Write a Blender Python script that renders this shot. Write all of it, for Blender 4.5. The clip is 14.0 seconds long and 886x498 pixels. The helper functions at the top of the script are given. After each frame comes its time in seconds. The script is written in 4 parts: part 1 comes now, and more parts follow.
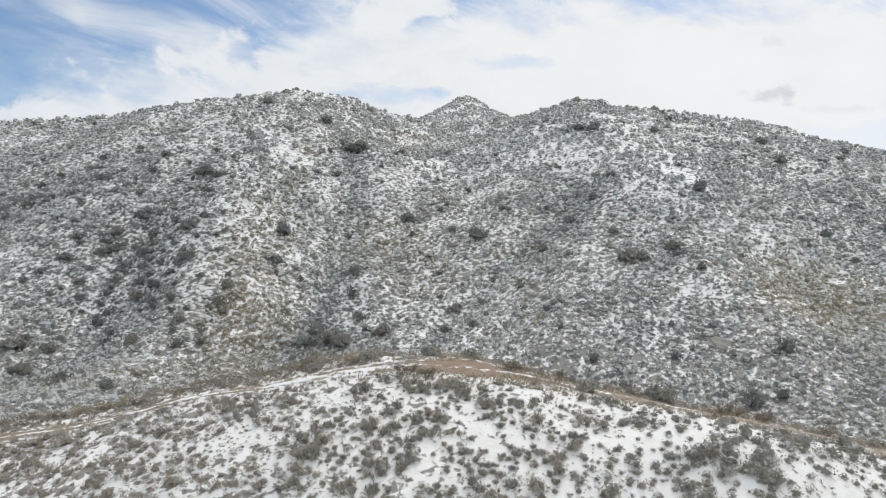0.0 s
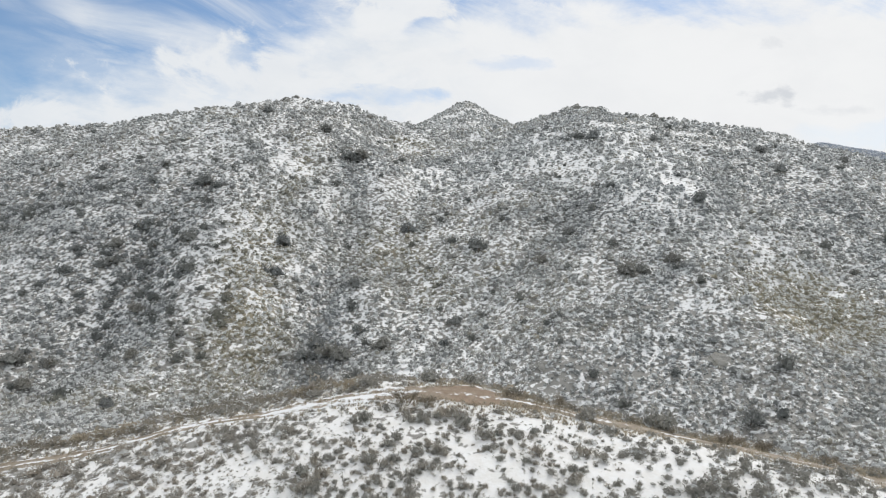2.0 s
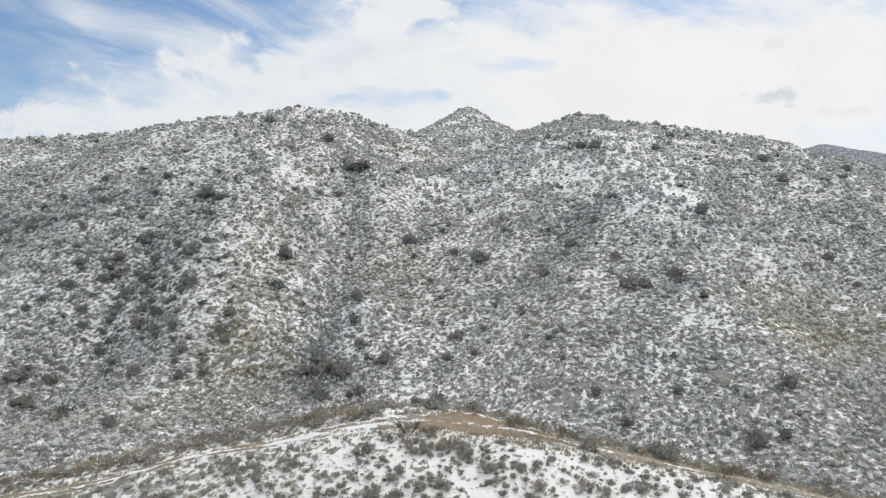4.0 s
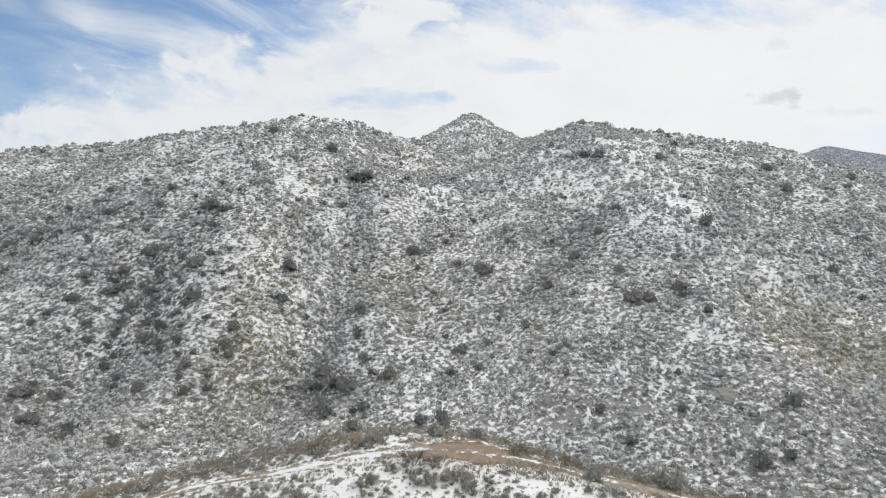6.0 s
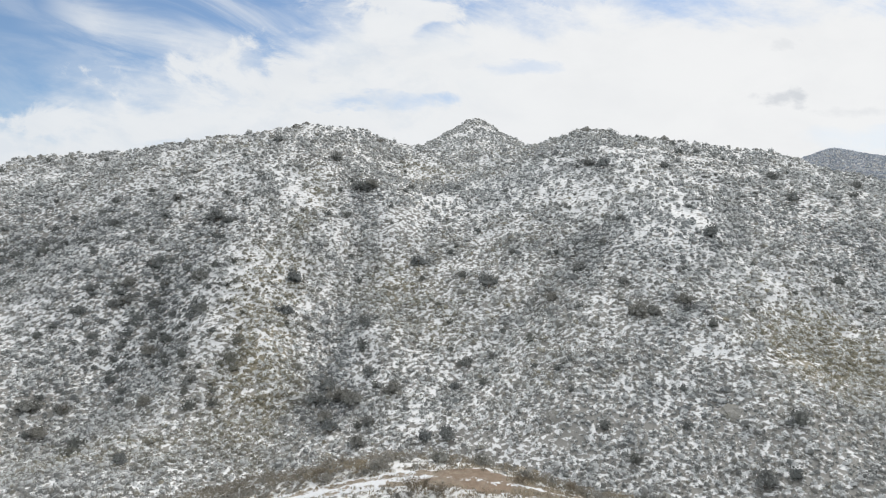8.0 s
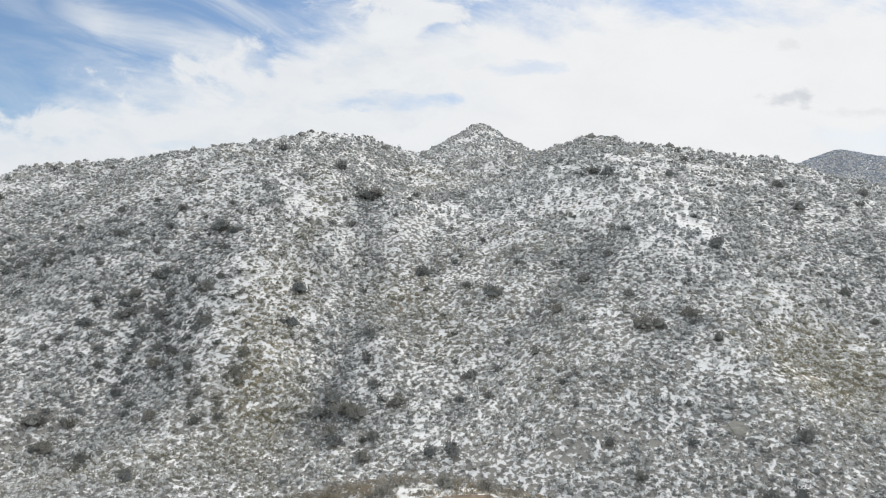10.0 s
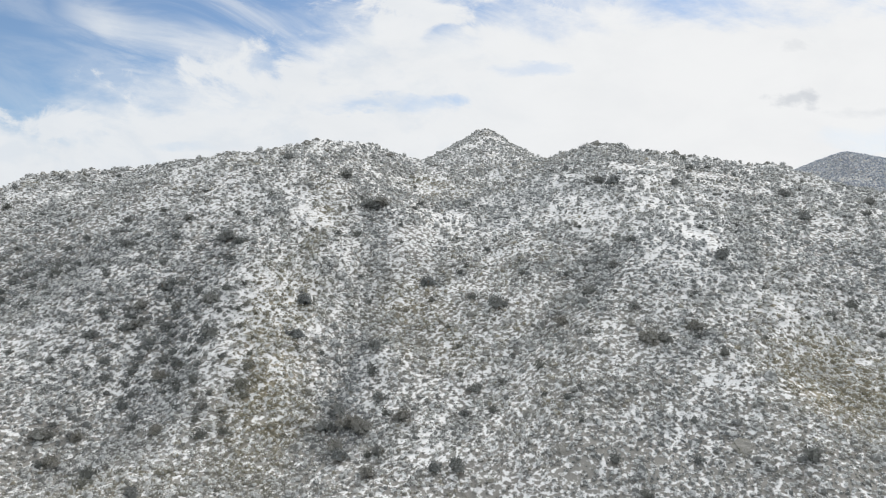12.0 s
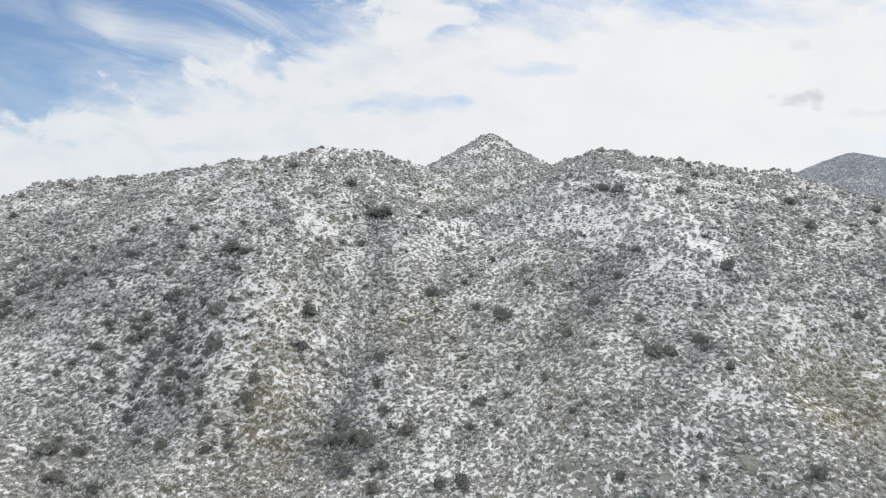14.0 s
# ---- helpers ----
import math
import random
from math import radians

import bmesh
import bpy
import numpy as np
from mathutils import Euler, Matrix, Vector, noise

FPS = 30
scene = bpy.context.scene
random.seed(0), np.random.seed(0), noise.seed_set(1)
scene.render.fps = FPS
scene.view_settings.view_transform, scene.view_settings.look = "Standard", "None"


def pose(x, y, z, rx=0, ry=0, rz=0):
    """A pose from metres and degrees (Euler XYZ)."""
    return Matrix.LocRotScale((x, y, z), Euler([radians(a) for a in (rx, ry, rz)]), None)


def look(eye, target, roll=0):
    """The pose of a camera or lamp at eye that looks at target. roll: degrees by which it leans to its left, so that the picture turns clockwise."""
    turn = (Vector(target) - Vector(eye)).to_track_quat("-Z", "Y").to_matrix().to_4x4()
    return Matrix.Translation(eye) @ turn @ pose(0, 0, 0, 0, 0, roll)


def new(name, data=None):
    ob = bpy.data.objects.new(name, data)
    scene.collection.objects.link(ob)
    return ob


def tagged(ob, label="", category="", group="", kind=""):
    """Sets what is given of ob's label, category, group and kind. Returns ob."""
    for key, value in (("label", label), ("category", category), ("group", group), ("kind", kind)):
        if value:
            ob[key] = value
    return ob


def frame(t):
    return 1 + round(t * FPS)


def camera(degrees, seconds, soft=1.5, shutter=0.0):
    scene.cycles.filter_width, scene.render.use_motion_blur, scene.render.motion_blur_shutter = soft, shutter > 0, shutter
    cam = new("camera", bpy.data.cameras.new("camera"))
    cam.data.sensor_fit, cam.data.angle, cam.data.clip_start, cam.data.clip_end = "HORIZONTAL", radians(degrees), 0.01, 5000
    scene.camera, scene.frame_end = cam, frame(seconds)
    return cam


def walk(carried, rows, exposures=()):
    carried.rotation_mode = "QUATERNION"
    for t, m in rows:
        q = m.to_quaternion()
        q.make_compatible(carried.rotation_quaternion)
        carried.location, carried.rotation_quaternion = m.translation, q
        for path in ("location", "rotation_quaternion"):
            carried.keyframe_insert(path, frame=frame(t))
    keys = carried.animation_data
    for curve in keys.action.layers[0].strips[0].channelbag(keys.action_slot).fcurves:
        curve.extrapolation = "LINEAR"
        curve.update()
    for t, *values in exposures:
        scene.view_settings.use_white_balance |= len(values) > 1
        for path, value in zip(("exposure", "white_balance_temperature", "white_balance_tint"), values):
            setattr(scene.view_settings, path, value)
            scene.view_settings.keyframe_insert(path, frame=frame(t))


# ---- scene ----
# camera: a drone that rises about 21 m and turns two degrees to its left
cam = camera(67.6, 14.0, soft=0.95)
PATH = [
    (0, 0.000, 0.000, 14.000, 0.000, -0.000, -0.000),
    (0.5, 0.020, 0.006, 14.632, -0.018, 0.026, -0.029),
    (1, 0.016, 0.013, 15.374, -0.025, 0.049, -0.037),
    (1.5, 0.003, 0.013, 16.112, -0.031, 0.070, -0.024),
    (2, -0.018, 0.015, 16.879, -0.029, 0.094, -0.004),
    (2.5, -0.042, 0.004, 17.650, -0.013, 0.122, 0.025),
    (3, -0.046, -0.016, 18.425, 0.033, 0.154, 0.049),
    (5.5, -0.016, -0.084, 22.193, 0.368, 0.314, 0.146),
    (6, -0.017, -0.105, 22.949, 0.464, 0.353, 0.156),
    (6.5, -0.025, -0.121, 23.697, 0.550, 0.384, 0.163),
    (7, -0.031, -0.148, 24.424, 0.638, 0.406, 0.169),
    (7.5, -0.037, -0.175, 25.166, 0.726, 0.427, 0.175),
    (8, -0.060, -0.187, 25.910, 0.830, 0.446, 0.179),
    (10.5, -0.101, -0.255, 29.564, 1.318, 0.533, 0.152),
    (11, -0.109, -0.272, 30.320, 1.414, 0.559, 0.146),
    (11.5, -0.125, -0.284, 31.061, 1.524, 0.583, 0.146),
    (12, -0.135, -0.297, 31.789, 1.640, 0.607, 0.142),
    (12.5, -0.131, -0.324, 32.503, 1.742, 0.623, 0.141),
    (13, -0.137, -0.347, 33.252, 1.847, 0.644, 0.142),
    (13.5, -0.148, -0.362, 34.001, 1.947, 0.667, 0.152),
    (14, -0.161, -0.370, 34.700, 2.041, 0.673, 0.170),
]
walk(cam, [(t, pose(x, y, z, 90 + pitch, roll, yaw)) for t, x, y, z, yaw, pitch, roll in PATH])

# ---- world, sun ----
SUN_AZIMUTH, SUN_HEIGHT = 28.0, 44.0


class Nodes:
    """Short notation for a node tree."""

    def __init__(self, tree):
        self.tree = tree
        tree.nodes.clear()

    def add(self, kind, **values):
        node = self.tree.nodes.new(kind)
        for key, value in values.items():
            setattr(node, key, value)
        return node

    def put(self, socket, value):
        if hasattr(value, "is_linked"):
            self.tree.links.new(value, socket)
        elif isinstance(value, tuple) and len(value) == 3 and socket.type == "RGBA":
            socket.default_value = (*value, 1)
        else:
            socket.default_value = value

    def math(self, op, a, b=0.0, c=0.0, clamp=False):
        node = self.add("ShaderNodeMath", operation=op, use_clamp=clamp)
        for k, v in enumerate((a, b, c)):
            self.put(node.inputs[k], v)
        return node.outputs[0]

    def step(self, value, lo, hi, smooth=True):
        node = self.add("ShaderNodeMapRange", interpolation_type="SMOOTHSTEP" if smooth else "LINEAR")
        for k, v in enumerate((value, lo, hi, 0.0, 1.0)):
            self.put(node.inputs[k], v)
        return node.outputs[0]

    def mix(self, factor, a, b):
        node = self.add("ShaderNodeMix", data_type="RGBA")
        self.put(node.inputs[0], factor), self.put(node.inputs[6], a), self.put(node.inputs[7], b)
        return node.outputs[2]

    def noise(self, vector, scale, detail=4.0, rough=0.55, distort=0.0):
        node = self.add("ShaderNodeTexNoise")
        self.put(node.inputs["Vector"], vector)
        for key, value in (("Scale", scale), ("Detail", detail), ("Roughness", rough), ("Distortion", distort)):
            self.put(node.inputs[key], value)
        return node.outputs[0]

    def stretch(self, vector, scale, turn=(0, 0, 0)):
        first, node = self.add("ShaderNodeMapping"), self.add("ShaderNodeMapping")
        self.put(first.inputs["Vector"], vector), self.put(first.inputs["Rotation"], tuple(radians(a) for a in turn))
        self.put(node.inputs["Vector"], first.outputs[0]), self.put(node.inputs["Scale"], scale)
        return node.outputs[0]


def build_world():
    world = bpy.data.worlds.new("world")
    world.use_nodes = True
    scene.world = world
    n = Nodes(world.node_tree)
    sky = n.add("ShaderNodeTexSky", sky_type="NISHITA", sun_disc=False, sun_elevation=radians(SUN_HEIGHT),
                sun_rotation=radians(SUN_AZIMUTH), altitude=900, air_density=1.0, dust_density=0.6, ozone_density=2.0)
    blue = n.add("ShaderNodeVectorMath", operation="MULTIPLY")
    n.put(blue.inputs[0], sky.outputs[0]), n.put(blue.inputs[1], (SKY_STRENGTH * 0.96, SKY_STRENGTH * 1.0, SKY_STRENGTH))
    way = n.add("ShaderNodeTexCoord").outputs["Generated"]
    xyz = n.add("ShaderNodeSeparateXYZ")
    n.put(xyz.inputs[0], way)
    ahead = n.math("MAXIMUM", xyz.outputs[1], 0.15)
    u, v = n.math("DIVIDE", xyz.outputs[0], ahead), n.math("DIVIDE", xyz.outputs[2], ahead)
    plane = n.add("ShaderNodeCombineXYZ")
    n.put(plane.inputs[0], u), n.put(plane.inputs[1], v)
    flat = plane.outputs[0]
    bend = n.math("MULTIPLY_ADD", n.noise(flat, 9.0, 4.0, 0.6), 0.09, -0.045)
    lift = n.math("MULTIPLY_ADD", n.noise(n.stretch(flat, (6.0, 14.0, 1.0)), 1.3, 5.0, 0.6), 0.05, -0.025)
    wu, wv = n.math("ADD", u, bend), n.math("ADD", v, lift)
    streak = n.noise(n.stretch(flat, (2.4, 8.0, 1.0), (0, 0, 16)), 1.6, 7.0, 0.62, 0.5)
    puff = n.noise(n.stretch(flat, (3.0, 6.0, 1.0)), 2.2, 6.0, 0.6, 0.3)
    wisp = n.noise(n.stretch(flat, (1.5, 5.0, 1.0), (0, 0, 18)), 2.1, 8.0, 0.6, 0.7)
    # the edge of the cloud deck: clear to the upper left, thin gaps along the top
    edge = n.math("MINIMUM", n.math("ADD", n.math("MULTIPLY_ADD", u, 0.17, 0.338), n.math("MULTIPLY", n.step(u, -0.32, -0.08), 0.06)), n.math("MULTIPLY_ADD", n.step(u, 0.0, 0.3), 0.025, 0.370))
    clear = n.math("SUBTRACT", v, edge)
    clear = n.math("ADD", clear, n.math("MULTIPLY_ADD", streak, 0.16, -0.08))
    clear = n.math("ADD", clear, n.math("MULTIPLY_ADD", puff, 0.16, -0.07))
    high = n.step(v, 0.75, 0.45)
    open_sky = n.math("MULTIPLY", n.step(clear, -0.05, 0.05), high)

    fluff = n.noise(n.stretch(flat, (1.0, 1.5, 1.0), (0, 0, 10)), 8.5, 9.0, 0.60, 0.4)

    def gap(cu, cv, ru, rv, depth):
        du = n.math("POWER", n.math("ABSOLUTE", n.math("DIVIDE", n.math("SUBTRACT", wu, cu), ru)), 2.0)
        dv = n.math("POWER", n.math("ABSOLUTE", n.math("DIVIDE", n.math("SUBTRACT", wv, cv), rv)), 2.0)
        r = n.math("ADD", n.math("ADD", du, dv), n.math("MULTIPLY_ADD", streak, 3.2, -1.6))
        r = n.math("ADD", r, n.math("MULTIPLY_ADD", fluff, 5.0, -2.5))
        return n.math("MULTIPLY", n.step(r, 1.3, -0.1), depth)

    curl = n.noise(n.stretch(flat, (1.0, 1.7, 1.0)), 24.0, 5.0, 0.62)

    def tuft(cu, cv, ru, rv, depth):
        du = n.math("POWER", n.math("ABSOLUTE", n.math("DIVIDE", n.math("SUBTRACT", u, cu), ru)), 2.0)
        dv = n.math("POWER", n.math("ABSOLUTE", n.math("DIVIDE", n.math("SUBTRACT", v, cv), rv)), 2.0)
        r = n.math("ADD", n.math("SQRT", n.math("ADD", du, dv)), n.math("MULTIPLY_ADD", curl, 3.4, -1.7))
        return n.math("MULTIPLY", n.step(r, 1.3, 0.0), depth)

    for hole in ((-0.10, 0.232, 0.12, 0.014, 0.62), (0.10, 0.282, 0.06, 0.014, 0.36), (-0.42, 0.168, 0.09, 0.011, 0.45), (0.62, 0.175, 0.09, 0.02, 0.2)):
        open_sky = n.math("MAXIMUM", open_sky, gap(*hole))

    def bank(cu, cv, ru, rv, depth):
        du = n.math("POWER", n.math("ABSOLUTE", n.math("DIVIDE", n.math("SUBTRACT", u, cu), ru)), 2.0)
        dv = n.math("POWER", n.math("ABSOLUTE", n.math("DIVIDE", n.math("SUBTRACT", v, cv), rv)), 2.0)
        r = n.math("ADD", n.math("SQRT", n.math("ADD", du, dv)), n.math("MULTIPLY_ADD", fluff, 10.0, -5.0))
        return n.math("MULTIPLY", n.step(r, 1.5, 0.1), depth)

    for hole in ((-0.19, 0.385, 0.05, 0.028, 0.8), (0.055, 0.392, 0.035, 0.030, 0.8), (0.20, 0.392, 0.14, 0.013, 0.7), (-0.36, 0.245, 0.07, 0.02, 0.5)):
        open_sky = n.math("MAXIMUM", open_sky, bank(*hole))
    for heap in ((-0.075, 0.372, 0.085, 0.040, 0.95), (-0.30, 0.262, 0.12, 0.036, 0.95), (-0.62, 0.205, 0.20, 0.020, 0.9), (0.02, 0.34, 0.05, 0.014, 0.9)):
        open_sky = n.math("MULTIPLY", open_sky, n.math("SUBTRACT", 1.0, bank(*heap)))
    veil = n.math("MULTIPLY", n.step(wisp, 0.43, 0.70), n.math("MULTIPLY_ADD", n.step(u, -0.66, -0.40), 0.45, 0.22))
    # one broad streak of cirrus falls across the clear patch, thinner ones below it
    for start, slope, wide, west, east, depth in ((0.229, -0.235, 0.040, -0.66, -0.24, 0.80), (0.205, -0.16, 0.012, -0.62, -0.40, 0.6), (0.296, -0.09, 0.016, -0.68, -0.50, 0.4)):
        off = n.math("ABSOLUTE", n.math("SUBTRACT", v, n.math("MULTIPLY_ADD", u, slope, start)))
        off = n.math("ADD", n.math("DIVIDE", off, wide), n.math("MULTIPLY_ADD", wisp, 3.0, -1.5))
        ends = n.math("MULTIPLY", n.step(u, west, west + 0.12), n.step(u, east, east - 0.12))
        veil = n.math("MAXIMUM", veil, n.math("MULTIPLY", n.math("MULTIPLY", n.step(off, 1.1, -0.1), ends), depth))
    cover = n.math("SUBTRACT", 1.0, n.math("MULTIPLY", open_sky, n.math("SUBTRACT", 1.0, veil)))
    bright = n.step(u, -0.7, 0.5)
    white = n.mix(bright, (0.80, 0.83, 0.86), (0.885, 0.893, 0.90))
    grey = n.math("MULTIPLY", n.math("MULTIPLY", n.step(fluff, 0.47, 0.66), 0.42), n.step(u, 0.16, -0.12))
    white = n.mix(grey, white, (0.66, 0.73, 0.81))
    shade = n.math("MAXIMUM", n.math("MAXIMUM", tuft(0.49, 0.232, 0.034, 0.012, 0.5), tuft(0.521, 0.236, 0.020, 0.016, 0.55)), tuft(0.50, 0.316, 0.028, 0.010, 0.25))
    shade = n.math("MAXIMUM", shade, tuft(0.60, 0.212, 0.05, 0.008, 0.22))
    white = n.mix(n.math("MAXIMUM", shade, n.math("MULTIPLY", n.step(puff, 0.35, 0.75), 0.10)), white, (0.50, 0.54, 0.60))
    colour = n.mix(cover, blue.outputs[0], white)
    back = n.add("ShaderNodeBackground")
    n.put(back.inputs[0], colour), n.put(back.inputs[1], 1.0)
    out = n.add("ShaderNodeOutputWorld")
    n.put(out.inputs[0], back.outputs[0])


SKY_STRENGTH = 0.11
build_world()
lamp = bpy.data.lights.new("sun", "SUN")
lamp.energy, lamp.angle, lamp.color = 1.5, radians(12), (1.0, 0.955, 0.89)
sun = new("sun", lamp)
reach = math.cos(radians(SUN_HEIGHT)) * 900
sun.matrix_world = look((reach * math.sin(radians(SUN_AZIMUTH)), reach * math.cos(radians(SUN_AZIMUTH)), 900 * math.sin(radians(SUN_HEIGHT))), (0, 0, 0))

# ---- materials ----
def material(name):
    m = bpy.data.materials.new(name)
    m.use_nodes = True
    return m, Nodes(m.node_tree)


def finish(n, colour, rough, height=None, strength=0.3, distance=0.1):
    shader = n.add("ShaderNodeBsdfPrincipled")
    n.put(shader.inputs["Base Color"], colour), n.put(shader.inputs["Roughness"], rough)
    n.put(shader.inputs["Specular IOR Level"], 0.25)
    if height is not None:
        bump = n.add("ShaderNodeBump")
        n.put(bump.inputs["Strength"], strength), n.put(bump.inputs["Distance"], distance), n.put(bump.inputs["Height"], height)
        n.put(shader.inputs["Normal"], bump.outputs[0])
    out = n.add("ShaderNodeOutputMaterial")
    n.put(out.inputs[0], shader.outputs[0])


def finish_leaf(n, colour):
    """Thin leaves: a dull surface that lets part of the light through."""
    face, thin = n.add("ShaderNodeBsdfDiffuse"), n.add("ShaderNodeBsdfTranslucent")
    n.put(face.inputs[0], colour), n.put(thin.inputs[0], colour)
    both = n.add("ShaderNodeMixShader")
    n.put(both.inputs[0], 0.45), n.put(both.inputs[1], face.outputs[0]), n.put(both.inputs[2], thin.outputs[0])
    out = n.add("ShaderNodeOutputMaterial")
    n.put(out.inputs[0], both.outputs[0])


def attribute(n, name):
    return n.add("ShaderNodeAttribute", attribute_name=name).outputs["Fac"]


def place(n):
    return n.add("ShaderNodeNewGeometry").outputs["Position"]


def lying(n, p, scale, size, detail, rough, distort):
    """Noise drawn out along the contours, or along rows that climb to the right where the attribute "lean" says so."""
    level = n.noise(n.stretch(p, scale), size, detail, rough, distort)
    climbing = n.noise(n.stretch(p, scale, (0, 30, 0)), size, detail, rough, distort)
    node = n.add("ShaderNodeMix", data_type="FLOAT")
    n.put(node.inputs[0], n.step(attribute(n, "lean"), 0.3, 0.7)), n.put(node.inputs[2], level), n.put(node.inputs[3], climbing)
    return node.outputs[0]


def earth_colours(n, p):
    grain = n.noise(p, 3.0, 6, 0.65)
    patch = n.noise(p, 0.16, 4, 0.6)
    soil = n.mix(grain, (0.19, 0.183, 0.172), (0.34, 0.33, 0.31))
    grass = n.mix(grain, (0.22, 0.216, 0.20), (0.36, 0.354, 0.335))
    straw = n.mix(grain, (0.22, 0.195, 0.14), (0.40, 0.36, 0.27))
    soil = n.mix(n.step(attribute(n, "warm"), 0.05, 0.8), soil, straw)
    return n.mix(n.step(patch, 0.42, 0.6), soil, grass), grain


def ground_material():
    """Thawing snow over soil and dead grass; the attribute "snow" says how much of it still lies."""
    m, n = material("thawing_snow")
    p = place(n)
    earth, grain = earth_colours(n, p)
    big = n.noise(n.stretch(p, (1.0, 1.0, 1.6)), 0.22, 3, 0.55)
    small = lying(n, p, (0.9, 0.75, 1.35), 0.97, 5, 0.61, 0.2)
    depth = n.math("ADD", n.math("MULTIPLY_ADD", big, 0.2, -0.10), n.math("MULTIPLY_ADD", small, 1.7, -0.85))
    depth = n.math("ADD", depth, n.math("MULTIPLY_ADD", attribute(n, "snow"), 1.0, -0.5))
    cover = n.step(depth, -0.045, 0.045)
    fine = n.noise(p, 6.0, 4, 0.6)
    snow = n.mix(fine, (0.785, 0.792, 0.80), (0.88, 0.885, 0.888))
    snow = n.mix(n.math("MULTIPLY", n.step(n.noise(p, 0.5, 5, 0.7), 0.48, 0.75), 0.35), snow, (0.56, 0.55, 0.53))
    straw = n.math("MULTIPLY", attribute(n, "thin"), n.math("MULTIPLY_ADD", n.step(n.noise(p, 0.8, 5, 0.7), 0.38, 0.65), 0.45, 0.08))
    snow = n.mix(straw, snow, (0.72, 0.70, 0.66))
    colour = n.mix(cover, earth, snow)
    height = n.math("ADD", n.math("MULTIPLY", depth, 0.5), n.math("MULTIPLY", grain, 0.5))
    finish(n, colour, 0.8, height, 0.5, 0.15)
    return m


def track_material():
    """Wet tan earth, two wheel ruts, snow left on the crown and along the rims."""
    m, n = material("dirt_track")
    p = place(n)
    grain = n.noise(p, 4.0, 6, 0.7)
    blot = n.noise(p, 0.5, 4, 0.6)
    clod = n.noise(p, 1.1, 7, 0.75)
    grain = n.math("ADD", n.math("MULTIPLY", grain, 0.5), n.step(clod, 0.30, 0.95))
    dirt = n.mix(grain, (0.17, 0.142, 0.11), (0.44, 0.375, 0.30))
    dirt = n.mix(n.math("MULTIPLY", n.step(blot, 0.4, 0.65), 0.6), dirt, (0.235, 0.205, 0.16))
    dirt = n.mix(n.math("MULTIPLY", n.step(n.noise(p, 1.8, 5, 0.7), 0.52, 0.72), 0.6), dirt, (0.46, 0.40, 0.32))
    dirt = n.mix(n.math("MULTIPLY", n.step(n.math("ADD", attribute(n, "pad"), n.math("MULTIPLY_ADD", n.noise(p, 0.7, 5, 0.7), 1.4, -0.7)), 0.45, 0.95), 0.85), dirt, n.mix(grain, (0.17, 0.118, 0.08), (0.34, 0.25, 0.18)))
    across = n.math("ADD", attribute(n, "across"), n.math("MULTIPLY_ADD", n.noise(p, 0.8, 5, 0.7), 0.7, -0.35))
    crown = n.step(n.math("ABSOLUTE", across), 0.30, 0.04)
    rim = n.step(n.math("ABSOLUTE", across), 0.55, 0.95)
    snowy = n.math("MAXIMUM", n.math("MULTIPLY", crown, 0.8), n.math("MULTIPLY", rim, 1.2))
    amount = n.math("ADD", n.math("MULTIPLY", snowy, 0.5), n.math("ADD", n.math("MULTIPLY_ADD", n.noise(p, 1.3, 6, 0.75), 2.2, -1.38), n.math("MULTIPLY_ADD", n.noise(p, 0.25, 3, 0.6), 1.6, -0.8)))
    amount = n.math("ADD", amount, attribute(n, "snow"))
    snow = n.mix(grain, (0.72, 0.73, 0.75), (0.86, 0.87, 0.88))
    colour = n.mix(n.step(amount, 0.0, 0.16), dirt, snow)
    finish(n, colour, 0.75, n.math("ADD", grain, n.math("MULTIPLY", amount, 0.6)), 0.5, 0.08)
    return m


